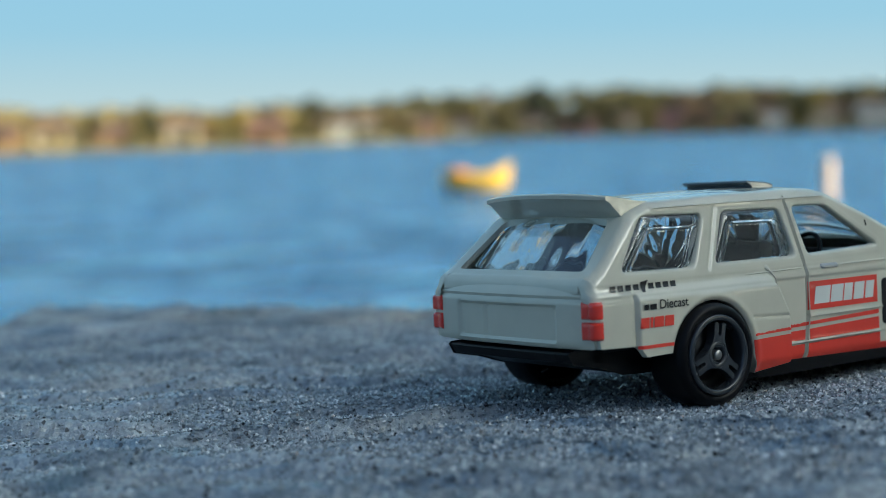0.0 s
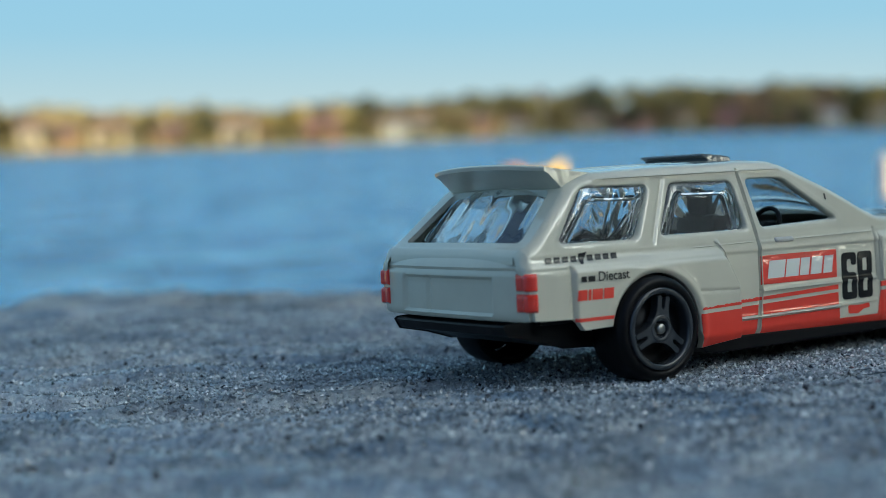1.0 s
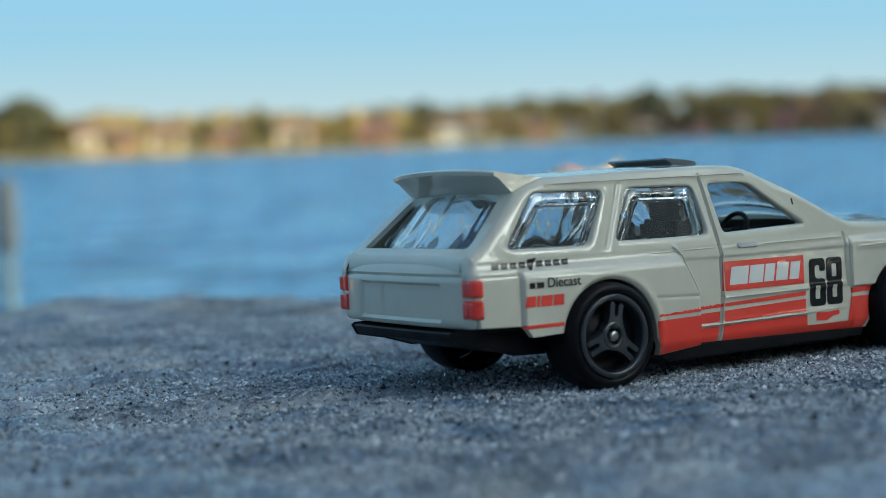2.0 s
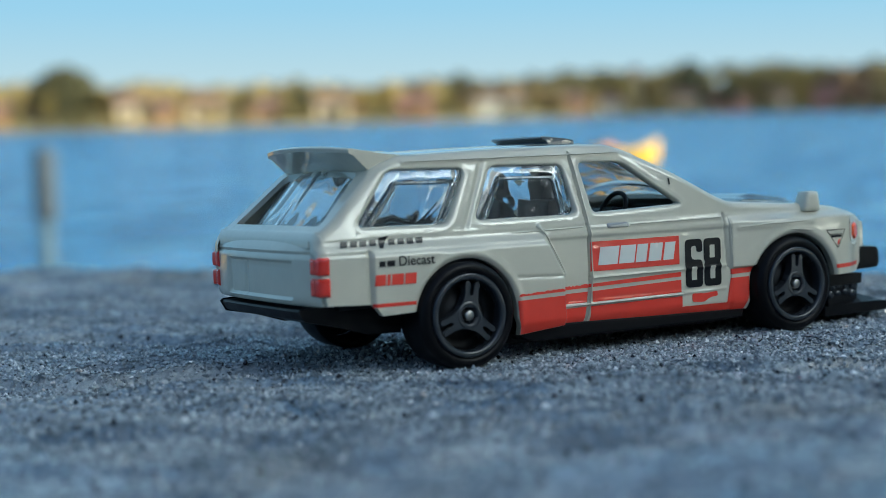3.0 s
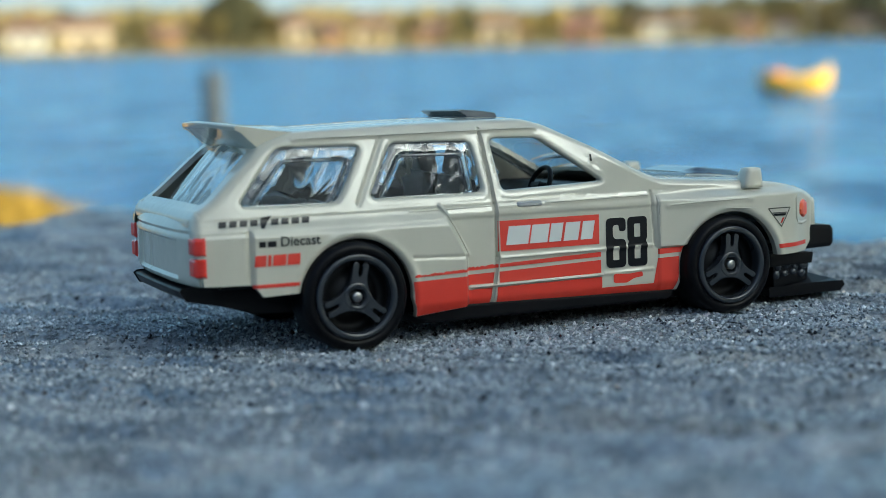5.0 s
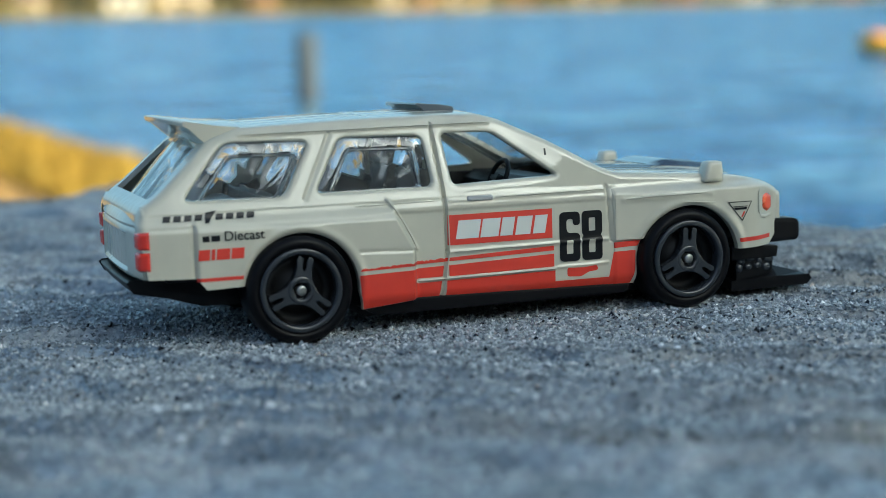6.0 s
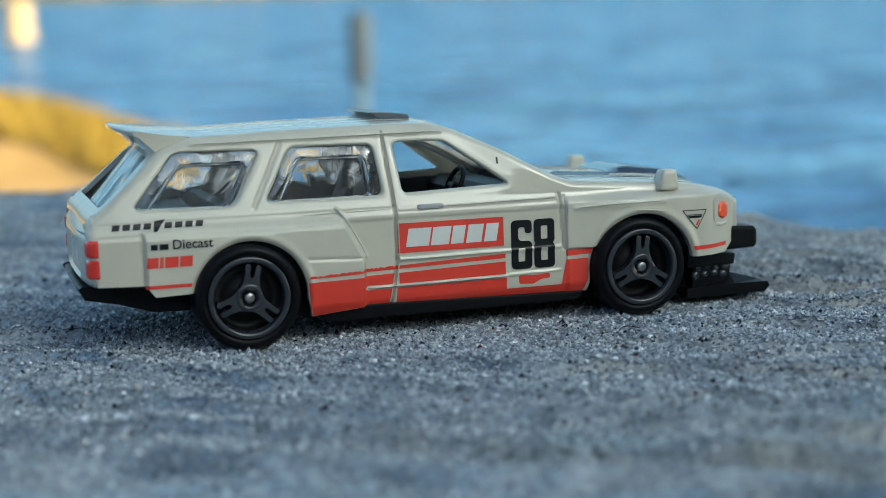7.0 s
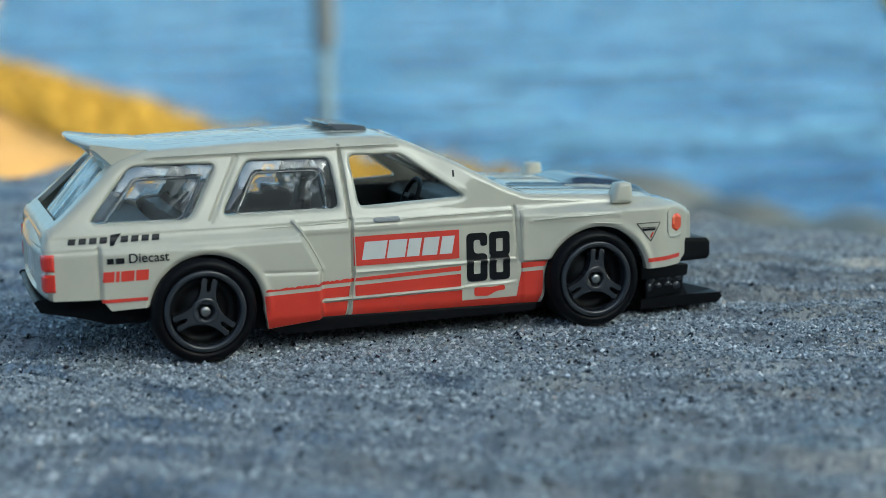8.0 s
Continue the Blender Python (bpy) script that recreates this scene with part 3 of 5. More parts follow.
def tail_lamp(side, z0, z1):
    """A rounded lens that wraps the rear corner."""
    nu, nz, t = 25, 11, 0.28
    zs = np.linspace(z0, z1, nz)
    ys = np.linspace(11.35, 12.35, 9)
    xs = np.linspace(-15.25, -14.3, nu - 9)
    o, i = [], []
    for z in zs:
        rear = np.stack([rear_x(np.stack([ys, np.full(9, z)], 1)), ys], 1)
        flank = np.stack([xs, side_half(np.stack([xs, np.full(nu - 9, z)], 1))], 1)
        line = np.concatenate([rear, flank])
        tan = np.gradient(line, axis=0)
        n = np.stack([-tan[:, 1], tan[:, 0]], 1)
        n /= np.linalg.norm(n, axis=1)[:, None]
        along = np.concatenate([[0], np.cumsum(np.linalg.norm(np.diff(line, axis=0), axis=1))])
        edge = np.minimum(np.minimum(along, along[-1] - along), min(z - z0, z1 - z))
        h = t * np.sqrt(np.clip(1 - np.clip(1 - edge / 0.32, 0, 1) ** 2, 0, 1))
        out = line + n * (h + 0.02)[:, None]
        back = line - n * 0.15
        o.append(np.stack([out[:, 0], YC + side * out[:, 1], np.full(nu, z)], 1))
        i.append(np.stack([back[:, 0], YC + side * back[:, 1], np.full(nu, z)], 1))
    f = []
    for a in range(nz - 1):
        for b in range(nu - 1):
            p = a * nu + b
            f += [(p, p + 1, p + nu + 1), (p, p + nu + 1, p + nu)]
    f = np.array(f)
    s = Shell()
    s.add(np.concatenate(o), np.concatenate(i), f[:, ::-1] if side < 0 else f)
    put("tail_lamp", s.mesh("tail_lamp"), M_LENS, car, "red painted tail lamp")


for side in (-1, 1):
    tail_lamp(side, 10.3, 12.0)
    tail_lamp(side, 8.25, 10.05)
    patch("indicator", rounded([(52.9, 10.3), (53.8, 9.75), (54.6, 10.2), (54.6, 11.5), (53.8, 11.9), (53.0, 11.6)], 0.3), M_AMBER, 0.03, side, 0.25, "orange painted corner lamp", step=0.25)
    patch("door_handle", rounded([(18.3, 13.0), (21.2, 13.0), (21.2, 13.55), (18.3, 13.55)], 0.25), M_CHROME, 0.0, side, 0.22, "silver door handle", step=0.2)
    b = bmesh.new()
    bmesh.ops.create_cube(b, size=1)
    for v in b.verts:
        top = v.co.z > 0
        v.co = Vector((47.0 + v.co.x * (1.7 if top else 2.6) + (0.25 if top else -0.1), YC + side * (12.4 + v.co.y * side * (1.7 if top else 2.2)), 14.55 + v.co.z * 2.3))
    part("wing_mirror", scaled(b), M_PAINT, car, "cream wing mirror", smooth=True, bevel=0.0005)


def quad(x0, x1, z0l, z1l, z0r=None, z1r=None):
    return [(x0, z0l), (x1, z0l if z0r is None else z0r), (x1, z1l if z1r is None else z1r), (x0, z1l)]


def printed_word(text, x0, x1, z0, side):
    """A word printed in thin letters on the side of the body."""
    cu = bpy.data.curves.new("word", "FONT")
    cu.body, cu.size, cu.offset = text, 1.0, 0.008
    ob = new("word", cu)
    me = bpy.data.meshes.new_from_object(ob.evaluated_get(bpy.context.evaluated_depsgraph_get()))
    bpy.data.objects.remove(ob)
    p = np.array([tuple(v.co)[:2] for v in me.vertices])
    k = (x1 - x0) / np.ptp(p[:, 0])
    p = (p - (p[:, 0].min(), 0)) * k
    p[:, 0] = x0 + p[:, 0] if side < 0 else x1 - p[:, 0]
    p[:, 1] += z0
    word = put("word", mesh_of("word", mm(on_side(p, side, 0.1)), [tuple(q.vertices) for q in me.polygons]), M_INK, car, "word in thin black letters")
    bpy.data.meshes.remove(me)
    return word


# printed livery
for side in (-1, 1):
    patch("lower_band", [(6.66, 2.85), (12.8, 3.48), (15.0, 3.45), (15.3, 5.0), (12.7, 4.95), (12.3, 5.2), (12.7, 5.45), (15.4, 5.45), (15.6, 6.55), (6.26, 6.35), (6.35, 5.2), (6.37, 4.3)], M_RED, 0.07, side, label="red lower stripe on the rear quarter")
    patch("lower_band", [(15.75, 3.44), (28.0, 3.2), (28.0, 5.12), (15.85, 5.0)], M_RED, 0.07, side)
    patch("middle_band", [(16.1, 5.42), (27.9, 5.55), (27.9, 6.9), (16.1, 6.55)], M_RED, 0.07, side)
    worn = random.Random(12)
    ragged = [(x, 6.97 + (x - 6.4) * 0.0372 + worn.choice((0.0, 0.0, 0.04, -0.07, 0.06))) for x in np.arange(15.6, 6.5, -0.22)]
    patch("thin_band", [(6.35, 6.75), (27.9, 7.25), (27.9, 7.75), (15.8, 7.32)] + ragged + [(6.4, 6.95)], M_RED, 0.07, side, step=0.16)
    patch("lower_band", [(28.0, 3.19), (36.9, 3.05), (37.3, 4.6), (37.35, 6.65), (34.9, 6.6), (34.3, 3.95), (28.0, 3.95)], M_RED, 0.07, side)
    patch("thin_band", [(34.9, 7.0), (37.6, 7.1), (37.9, 7.7), (34.9, 7.6)], M_RED, 0.07, side)
    patch("thin_band", [(-10.0, 6.95), (-5.55, 6.95), (-5.5, 7.3), (-10.0, 7.3)], M_RED, 0.07, side)
    patch("thin_band", [(49.6, 6.75), (54.2, 6.85), (54.3, 7.3), (49.5, 7.2)], M_RED, 0.07, side)
    panel = patch("sponsor_panel", quad(16.05, 27.75, 8.6, 11.7), M_RED, 0.07, side, label="red sponsor panel with white blocks")
    for x0, x1 in ((16.9, 19.4), (19.6, 21.6), (21.8, 23.2), (23.5, 25.2), (25.5, 26.9)):
        patch("block", [(x0, 9.2), (x1, 9.2), (x1 + 0.35, 11.1), (x0 + 0.35, 11.1)], M_WHITE, 0.11, side, parent=panel)
    for k in range(9):
        x = -12.95 + k * 1.02
        if k == 4:
            patch("sponsor_bar", [(x - 0.05, 12.55), (x + 0.3, 12.55), (x + 1.2, 13.7), (x + 0.1, 13.55)], M_INK, 0.09, side, label="slanted black printed mark", step=0.15)
        else:
            patch("sponsor_bar", [(x, 12.82), (x + 0.72, 12.82), (x + 0.85, 13.38), (x + 0.13, 13.38)], M_INK, 0.09, side, label="black printed bar", step=0.15)
    for x0, x1 in ((-9.35, -8.7), (-8.5, -7.65)):
        patch("sponsor_bar", [(x0, 10.8), (x1, 10.8), (x1, 11.35), (x0, 11.35)], M_INK, 0.09, side, step=0.15)
    printed_word("Diecast", -7.2, -3.25, 10.8, side)
    for x0, x1 in ((-9.85, -8.75), (-8.6, -8.25), (-8.1, -6.8), (-6.65, -5.4)):
        patch("sponsor_block", [(x0, 9.0), (x1, 9.0), (x1 + 0.1, 10.05), (x0 + 0.1, 10.05)], M_RED, 0.07, side, label="red printed block")
    patch("badge", rounded([(29.4, 4.35), (31.0, 4.25), (31.9, 4.7), (33.0, 4.8), (32.9, 5.35), (31.4, 5.2), (30.2, 5.25), (29.4, 5.3)], 0.25), M_RED, 0.07, side, label="small red flame-shaped badge")
    for a, b in (((47.9, 11.3), (51.3, 11.3)), ((51.3, 11.3), (49.9, 8.9)), ((49.9, 8.9), (47.9, 11.3)), ((48.6, 10.7), (50.7, 10.7))):
        a, b = np.array(a), np.array(b)
        n = np.array((-(b - a)[1], (b - a)[0])) / np.linalg.norm(b - a) * 0.042
        mid = np.array((49.75, 10.35))
        a, b = mid + (a - mid) * 0.86, mid + (b - mid) * 0.86
        patch("triangle_badge", [tuple(a - n), tuple(b - n), tuple(b + n), tuple(a + n)], M_INK, 0.07, side, label="thin black triangle badge", step=0.3)

    patch("badge_bar", [(48.95, 10.3), (50.4, 10.3), (50.5, 10.55), (48.85, 10.55)], M_INK, 0.07, side, step=0.3)
    patch("badge_bar", [(49.75, 9.5), (49.95, 9.5), (50.25, 10.1), (50.05, 10.1)], M_RED, 0.07, side, step=0.3)

patch("paint_chip", [(27.55, 17.25), (27.75, 17.25), (27.75, 17.95), (27.55, 17.95)], M_INK, 0.05, -1, step=0.2, label="small dark chip in the paint")


def bead(points, width, height, side, mat, label=""):
    """A fine raised line cast into the side of the body."""
    line = resample(points, 0.2, closed=False)
    tan = np.gradient(line, axis=0)
    n = np.stack([-tan[:, 1], tan[:, 0]], 1) / np.linalg.norm(tan, axis=1)[:, None]
    us = np.linspace(-1, 1, 7)
    fade = np.clip(np.minimum(np.arange(len(line)), np.arange(len(line))[::-1]) / 4, 0.05, 1)
    verts = np.concatenate([on_side(line + n * (u * width), side, 0.0) + np.array([[0, side, 0]]) * ((0.03 + height * fade * math.sqrt(max(0.0, 1 - u * u))) - 0.05 * (abs(u) > 0.99))[:, None] for u in us])
    k = len(line)
    faces = [(a * k + b, a * k + b + 1, (a + 1) * k + b + 1, (a + 1) * k + b) for a in range(6) for b in range(k - 1)]
    return put("moulding", mesh_of("moulding", mm(verts), [f[::side] for f in faces]), mat, car, label)


for side in (-1, 1):
    bead([(9.5, 13.75), (10.3, 12.9), (11.3, 11.4), (12.1, 9.9), (12.7, 8.5)], 0.13, 0.13, side, M_PAINT, "raised crease of the rear wheel flare")
    bead([(16.3, 7.93), (28.3, 8.02)], 0.09, 0.1, side, M_PAINT, "fine raised line along the door")
    bead([(12.6, 5.2), (28.2, 5.34)], 0.1, 0.12, side, M_PAINT, "fine raised line through the red stripe")
    bead([(21.5, 13.3), (33.9, 13.42)], 0.08, 0.08, side, M_PAINT)
    bead([(6.3, 13.2), (15.3, 13.3)], 0.08, 0.08, side, M_PAINT)
    bead([(-4.4, 20.78), (21.6, 20.98)], 0.09, 0.09, side, M_PAINT, "roof gutter line")
    bead([(16.13, 13.3), (16.22, 8.0), (15.5, 3.7)], 0.08, 0.09, side, M_PAINT, "raised edge of the door gap")
    bead([(15.62, 20.6), (16.1, 13.6)], 0.08, 0.08, side, M_PAINT)
    bead([(36.2, 12.2), (40.0, 12.42), (45.5, 12.5)], 0.12, 0.1, side, M_PAINT, "crease of the front wing")
    bead([(34.85, 13.3), (35.0, 8.0)], 0.09, 0.09, side, M_PAINT)
    bead([(52.6, 12.5), (52.2, 12.0), (52.25, 10.0), (52.6, 9.45)], 0.13, 0.14, side, M_PAINT, "raised edge beside the corner lamp")
    bead([(52.5, 9.4), (53.4, 9.25), (54.5, 9.4)], 0.2, 0.2, side, M_PAINT, "raised ledge under the corner lamp")
    bead([(42.6, 11.62), (46.5, 11.3)], 0.1, 0.07, side, M_PAINT)


def race_number(side):
    """The number 68 in bold rounded figures."""
    def place(outline):
        return [(x if side < 0 else 62.15 - x, z) for x, z in outline]
    six = rounded([(28.6, 5.95), (30.95, 5.95), (30.95, 8.95), (29.38, 8.95), (29.38, 10.45), (30.17, 10.45), (30.17, 9.75), (30.95, 9.75), (30.95, 11.2), (28.6, 11.2)], 0.55)
    six_hole = rounded([(29.38, 6.75), (30.17, 6.75), (30.17, 8.2), (29.38, 8.2)], 0.12)
    eight = rounded([(31.2, 5.95), (33.55, 5.95), (33.55, 8.35), (33.35, 8.6), (33.55, 8.85), (33.55, 11.2), (31.2, 11.2), (31.2, 8.85), (31.4, 8.6), (31.2, 8.35)], 0.5)
    holes = [rounded([(31.98, z), (32.77, z), (32.77, z + 1.4), (31.98, z + 1.4)], 0.12) for z in (6.75, 9.05)]
    for name, line, inner in (("figure_six", six, [six_hole]), ("figure_eight", eight, holes)):
        v, f = sheet(place(line), [place(h) for h in inner], 0.16)
        s = Shell()
        s.add(on_side(v, side, 0.09), on_side(v, side, 0.0), f if side < 0 else f[:, ::-1])
        put(name, s.mesh(name), M_INK, car, "black race number figure")


for side in (-1, 1):
    race_number(side)

# dark print on the bonnet
for y0, y1, x0, x1 in ((-8.7, -7.9, 36.4, 52.4), (7.9, 8.7, 36.4, 52.4), (-6.2, -4.9, 36.4, 43.5), (4.9, 6.2, 36.4, 43.5), (-5.3, 5.3, 43.5, 54.6), (-1.2, 1.2, 36.4, 43.2)):
    v, f = sheet([(x0, y0), (x1, y0 * 0.94), (x1, y1 * 0.94), (x0, y1)], [], 0.3)
    o = np.stack([v[:, 0], v[:, 1] + YC, top_z(v) + 0.04], 1)
    put("bonnet_stripe", mesh_of("bonnet_stripe", mm(o), [tuple(int(i) for i in t) for t in f]), M_NAVY, car, "dark navy stripe on the bonnet")

# ---- stone the toy stands on ----
M_STONE = material("grey_sandstone", (0.3, 0.3, 0.3), 0.75, spec=0.9)
co = coords(M_STONE)
big = noise_tex(M_STONE, 55, 5, 0.6, co)
grain = node(M_STONE, "ShaderNodeTexVoronoi", Scale=2300.0)
link(M_STONE, co, grain.inputs["Vector"])
base = ramp(M_STONE, big, [(0.3, (0.126, 0.149, 0.173)), (0.5, (0.22, 0.243, 0.265)), (0.7, (0.335, 0.342, 0.34))])
sepc = M_STONE.node_tree.nodes.new("ShaderNodeSeparateColor")
link(M_STONE, grain.outputs["Color"], sepc.inputs[0])
tint = ramp(M_STONE, sepc.outputs[0], [(0.0, (0.12, 0.11, 0.11)), (0.016, (0.2, 0.19, 0.19)), (0.03, (0.75, 0.75, 0.76)), (0.5, (0.98, 0.98, 0.98)), (0.85, (1.2, 1.2, 1.2)), (0.97, (1.4, 1.32, 1.22))])
mix = M_STONE.node_tree.nodes.new("ShaderNodeMix")
mix.data_type, mix.blend_type = "RGBA", "MULTIPLY"
mix.inputs["Factor"].default_value = 1.0
link(M_STONE, base, mix.inputs["A"])
link(M_STONE, tint, mix.inputs["B"])
mott = ramp(M_STONE, noise_tex(M_STONE, 330, 6, 0.75, co), [(0.32, (0.5, 0.5, 0.52)), (0.46, (0.95, 0.95, 0.95)), (0.56, (1.05, 1.05, 1.04)), (0.7, (1.55, 1.53, 1.5))])
mix2 = M_STONE.node_tree.nodes.new("ShaderNodeMix")
mix2.data_type, mix2.blend_type = "RGBA", "MULTIPLY"
mix2.inputs["Factor"].default_value = 1.0
link(M_STONE, mix.outputs["Result"], mix2.inputs["A"])
link(M_STONE, mott, mix2.inputs["B"])
# uneven tone, from bluish to lighter and brownish towards the toy's front
tone_x = M_STONE.node_tree.nodes.new("ShaderNodeSeparateXYZ")
link(M_STONE, co, tone_x.inputs[0])
tone_r = node(M_STONE, "ShaderNodeMapRange", From_Min=-0.05, From_Max=0.10, To_Min=-0.12, To_Max=0.16)
link(M_STONE, tone_x.outputs[0], tone_r.inputs[0])
tone_s = node(M_STONE, "ShaderNodeMath")
tone_s.operation = "ADD"
link(M_STONE, noise_tex(M_STONE, 38, 5, 0.6, co), tone_s.inputs[0])
link(M_STONE, tone_r.outputs[0], tone_s.inputs[1])
front_tone = ramp(M_STONE, tone_s.outputs[0], [(0.36, (1.04, 1.15, 1.28)), (0.5, (1.16, 1.19, 1.2)), (0.66, (1.42, 1.28, 1.1))])
bed_map = node(M_STONE, "ShaderNodeMapping")
bed_map.inputs["Rotation"].default_value = (0, 0, radians(32.6))
bed_map.inputs["Scale"].default_value = (0.16, 1.0, 0.3)
link(M_STONE, co, bed_map.inputs["Vector"])
bedding = ramp(M_STONE, noise_tex(M_STONE, 150, 5, 0.65, bed_map.outputs[0]), [(0.3, (0.6, 0.62, 0.64)), (0.45, (0.95, 0.96, 0.97)), (0.55, (1.08, 1.08, 1.07)), (0.7, (1.4, 1.37, 1.32))])
mix4 = M_STONE.node_tree.nodes.new("ShaderNodeMix")
mix4.data_type, mix4.blend_type = "RGBA", "MULTIPLY"
mix4.inputs["Factor"].default_value = 1.0
link(M_STONE, mix2.outputs["Result"], mix4.inputs["A"])
link(M_STONE, bedding, mix4.inputs["B"])
mix3 = M_STONE.node_tree.nodes.new("ShaderNodeMix")
mix3.data_type, mix3.blend_type = "RGBA", "MULTIPLY"
mix3.inputs["Factor"].default_value = 1.0
link(M_STONE, mix4.outputs["Result"], mix3.inputs["A"])
link(M_STONE, front_tone, mix3.inputs["B"])
link(M_STONE, mix3.outputs["Result"], bsdf(M_STONE).inputs["Base Color"])
rr = node(M_STONE, "ShaderNodeMapRange", To_Min=0.12, To_Max=0.5)
link(M_STONE, sepc.outputs[1], rr.inputs[0])
link(M_STONE, rr.outputs[0], bsdf(M_STONE).inputs["Roughness"])
n1 = bump(M_STONE, noise_tex(M_STONE, 900, 5, 0.65, co), 1.0, 0.0004)
n2 = bump(M_STONE, grain.outputs["Distance"], -1.0, 0.0005, n1)
link(M_STONE, n2, bsdf(M_STONE).inputs["Normal"])


def lattice(x, y, scale, seed):
    """Smooth value noise, -1 to 1."""
    table = np.random.RandomState(seed).rand(256, 256) * 2 - 1
    u, v = x / scale + 1000.3, y / scale + 1000.7
    i, j = np.floor(u).astype(int), np.floor(v).astype(int)
    a, b = u - i, v - j
    a, b = a * a * (3 - 2 * a), b * b * (3 - 2 * b)
    i0, j0, i1, j1 = i % 256, j % 256, (i + 1) % 256, (j + 1) % 256
    return (table[i0, j0] * (1 - a) + table[i1, j0] * a) * (1 - b) + (table[i0, j1] * (1 - a) + table[i1, j1] * a) * b


STONE = np.array([(-3.5, -6), (3.5, -6), (1.5, -2.6), (0.30, -0.28), (0.122, 0.012), (0.104, 0.045), (0.054, 0.130), (0.034, 0.165),
                  (0.014, 0.215), (-0.006, 0.186), (-0.04, 0.178), (-0.12, 0.155), (-0.8, -0.05), (-3.5, -1.0)])


def stone_height(x, y):
    p = np.stack([x, y], 1)
    d = distance(p, STONE)
    d = np.where(inside(p, STONE), -d, d) + 0.0025 * lattice(x, y, 0.022, 3) + 0.001 * lattice(x, y, 0.006, 4)
    along, across = (x - 0.64 * y) * 0.842, (y + 0.64 * x) * 0.842
    # worn bedding: low treads that break off towards the near side
    s = (across + 0.006 * lattice(along, across, 0.03, 21) + 0.002 * lattice(along, across, 0.008, 22)) / 0.0115
    k = np.floor(s)
    u = s - k
    tread = np.where(u < 0.15, smooth_step(u / 0.15), 1 - 0.95 * (u - 0.15) / 0.85)
    tread = (tread - 0.5) * (0.75 + 0.6 * lattice(k * 0.37 + along * 9, k * 1.7, 0.5, 23))
    crack = np.exp(-(np.minimum(u, 1 - u) / 0.045) ** 2) * np.clip(0.5 + 0.9 * lattice(along, k * 0.02, 0.012, 25), 0, 1)
    z = GZ * MM + 0.0010 * lattice(x, y, 0.045, 11) + 0.0019 * tread - 0.0012 * crack + 0.0006 * lattice(along * 0.4, across, 0.0062, 17) + 0.0004 * lattice(along * 0.5, across, 0.0031, 19) + 0.0005 * lattice(x, y, 0.011, 24)
    # level where the wheels stand
    cx, cy = np.clip(x, 0.0, 0.043), np.clip(y, -0.012, 0.013)
    flat = 1 - smooth_step((np.hypot(x - cx, y - cy) - 0.004) / 0.018)
    z = GZ * MM + (z - GZ * MM) * (1 - flat) - 0.00006
    z += 0.00030 * lattice(x, y, 0.004, 13) * (1 - 0.7 * flat) + 0.00016 * lattice(x, y, 0.0016, 14) + 0.00010 * lattice(x, y, 0.0009, 15)
    e = d + 0.004
    z -= np.where(e > 0, 0.5 * np.clip(e, 0, 0.016) ** 2 / 0.012, 0)
    z -= np.clip(d - 0.012, 0, None) * 9.0
    return np.maximum(z, -3.0)


def spaced(lo, hi, step, far_lo, far_hi):
    mid = np.arange(lo, hi, step)
    n = 34
    up = hi + (far_hi - hi) * (np.arange(1, n + 1) / n) ** 2.6
    dn = lo - (lo - far_lo) * (np.arange(1, n + 1) / n) ** 2.6
    return np.concatenate([dn[::-1], mid, up])


gx, gy = spaced(-0.13, 0.135, 0.00047, -3.6, 3.6), spaced(-0.125, 0.225, 0.00047, -6.1, 0.8)
X, Y = np.meshgrid(gx, gy, indexing="ij")
Z = stone_height(X.ravel(), Y.ravel())
V = np.stack([X.ravel(), Y.ravel(), Z], 1)
I = np.arange(len(gx) * len(gy)).reshape(len(gx), len(gy))
F = np.stack([I[:-1, :-1].ravel(), I[1:, :-1].ravel(), I[1:, 1:].ravel(), I[:-1, 1:].ravel()], 1)
me = bpy.data.meshes.new("stone_wall_top")
me.vertices.add(len(V))
me.vertices.foreach_set("co", V.astype(np.float32).ravel())
me.loops.add(F.size)
me.loops.foreach_set("vertex_index", F.astype(np.int32).ravel())
me.polygons.add(len(F))
me.polygons.foreach_set("loop_start", np.arange(0, F.size, 4, dtype=np.int32))
me.update(calc_edges=True)
me.shade_smooth()
stone = put("ground", me, M_STONE, m=TILT)
tagged(stone, "rough grey sandstone wall top with sparkling grains", "stone wall", kind="structure")

# loose grains
M_GRAIN = material("quartz_grain", (0.5, 0.5, 0.5), 0.1, ior=1.55, spec=0.6)
gi = M_GRAIN.node_tree.nodes.new("ShaderNodeNewGeometry")
# the few near-white grains paint in sparkle; the rest are mineral tones
link(M_GRAIN, ramp(M_GRAIN, gi.outputs["Random Per Island"], [(0.0, (0.012, 0.012, 0.014)), (0.03, (0.03, 0.025, 0.025)), (0.045, (0.165, 0.182, 0.195)), (0.6, (0.33, 0.36, 0.38)), (0.94, (0.54, 0.565, 0.575)), (0.955, (0.8, 0.81, 0.82)), (0.985, (0.8, 0.81, 0.82)), (1.0, (0.42, 0.35, 0.30))]), bsdf(M_GRAIN).inputs["Base Color"])
rng = np.random.RandomState(5)
N = 175000
px = np.concatenate([rng.uniform(-0.045, 0.09, 80000), rng.uniform(-0.1, 0.115, 120000)])
py = np.concatenate([rng.uniform(-0.055, 0.035, 80000), rng.uniform(-0.105, 0.13, 120000)])
ok = distance(np.stack([px, py], 1), STONE) > 0.004
ok &= inside(np.stack([px, py], 1), STONE)
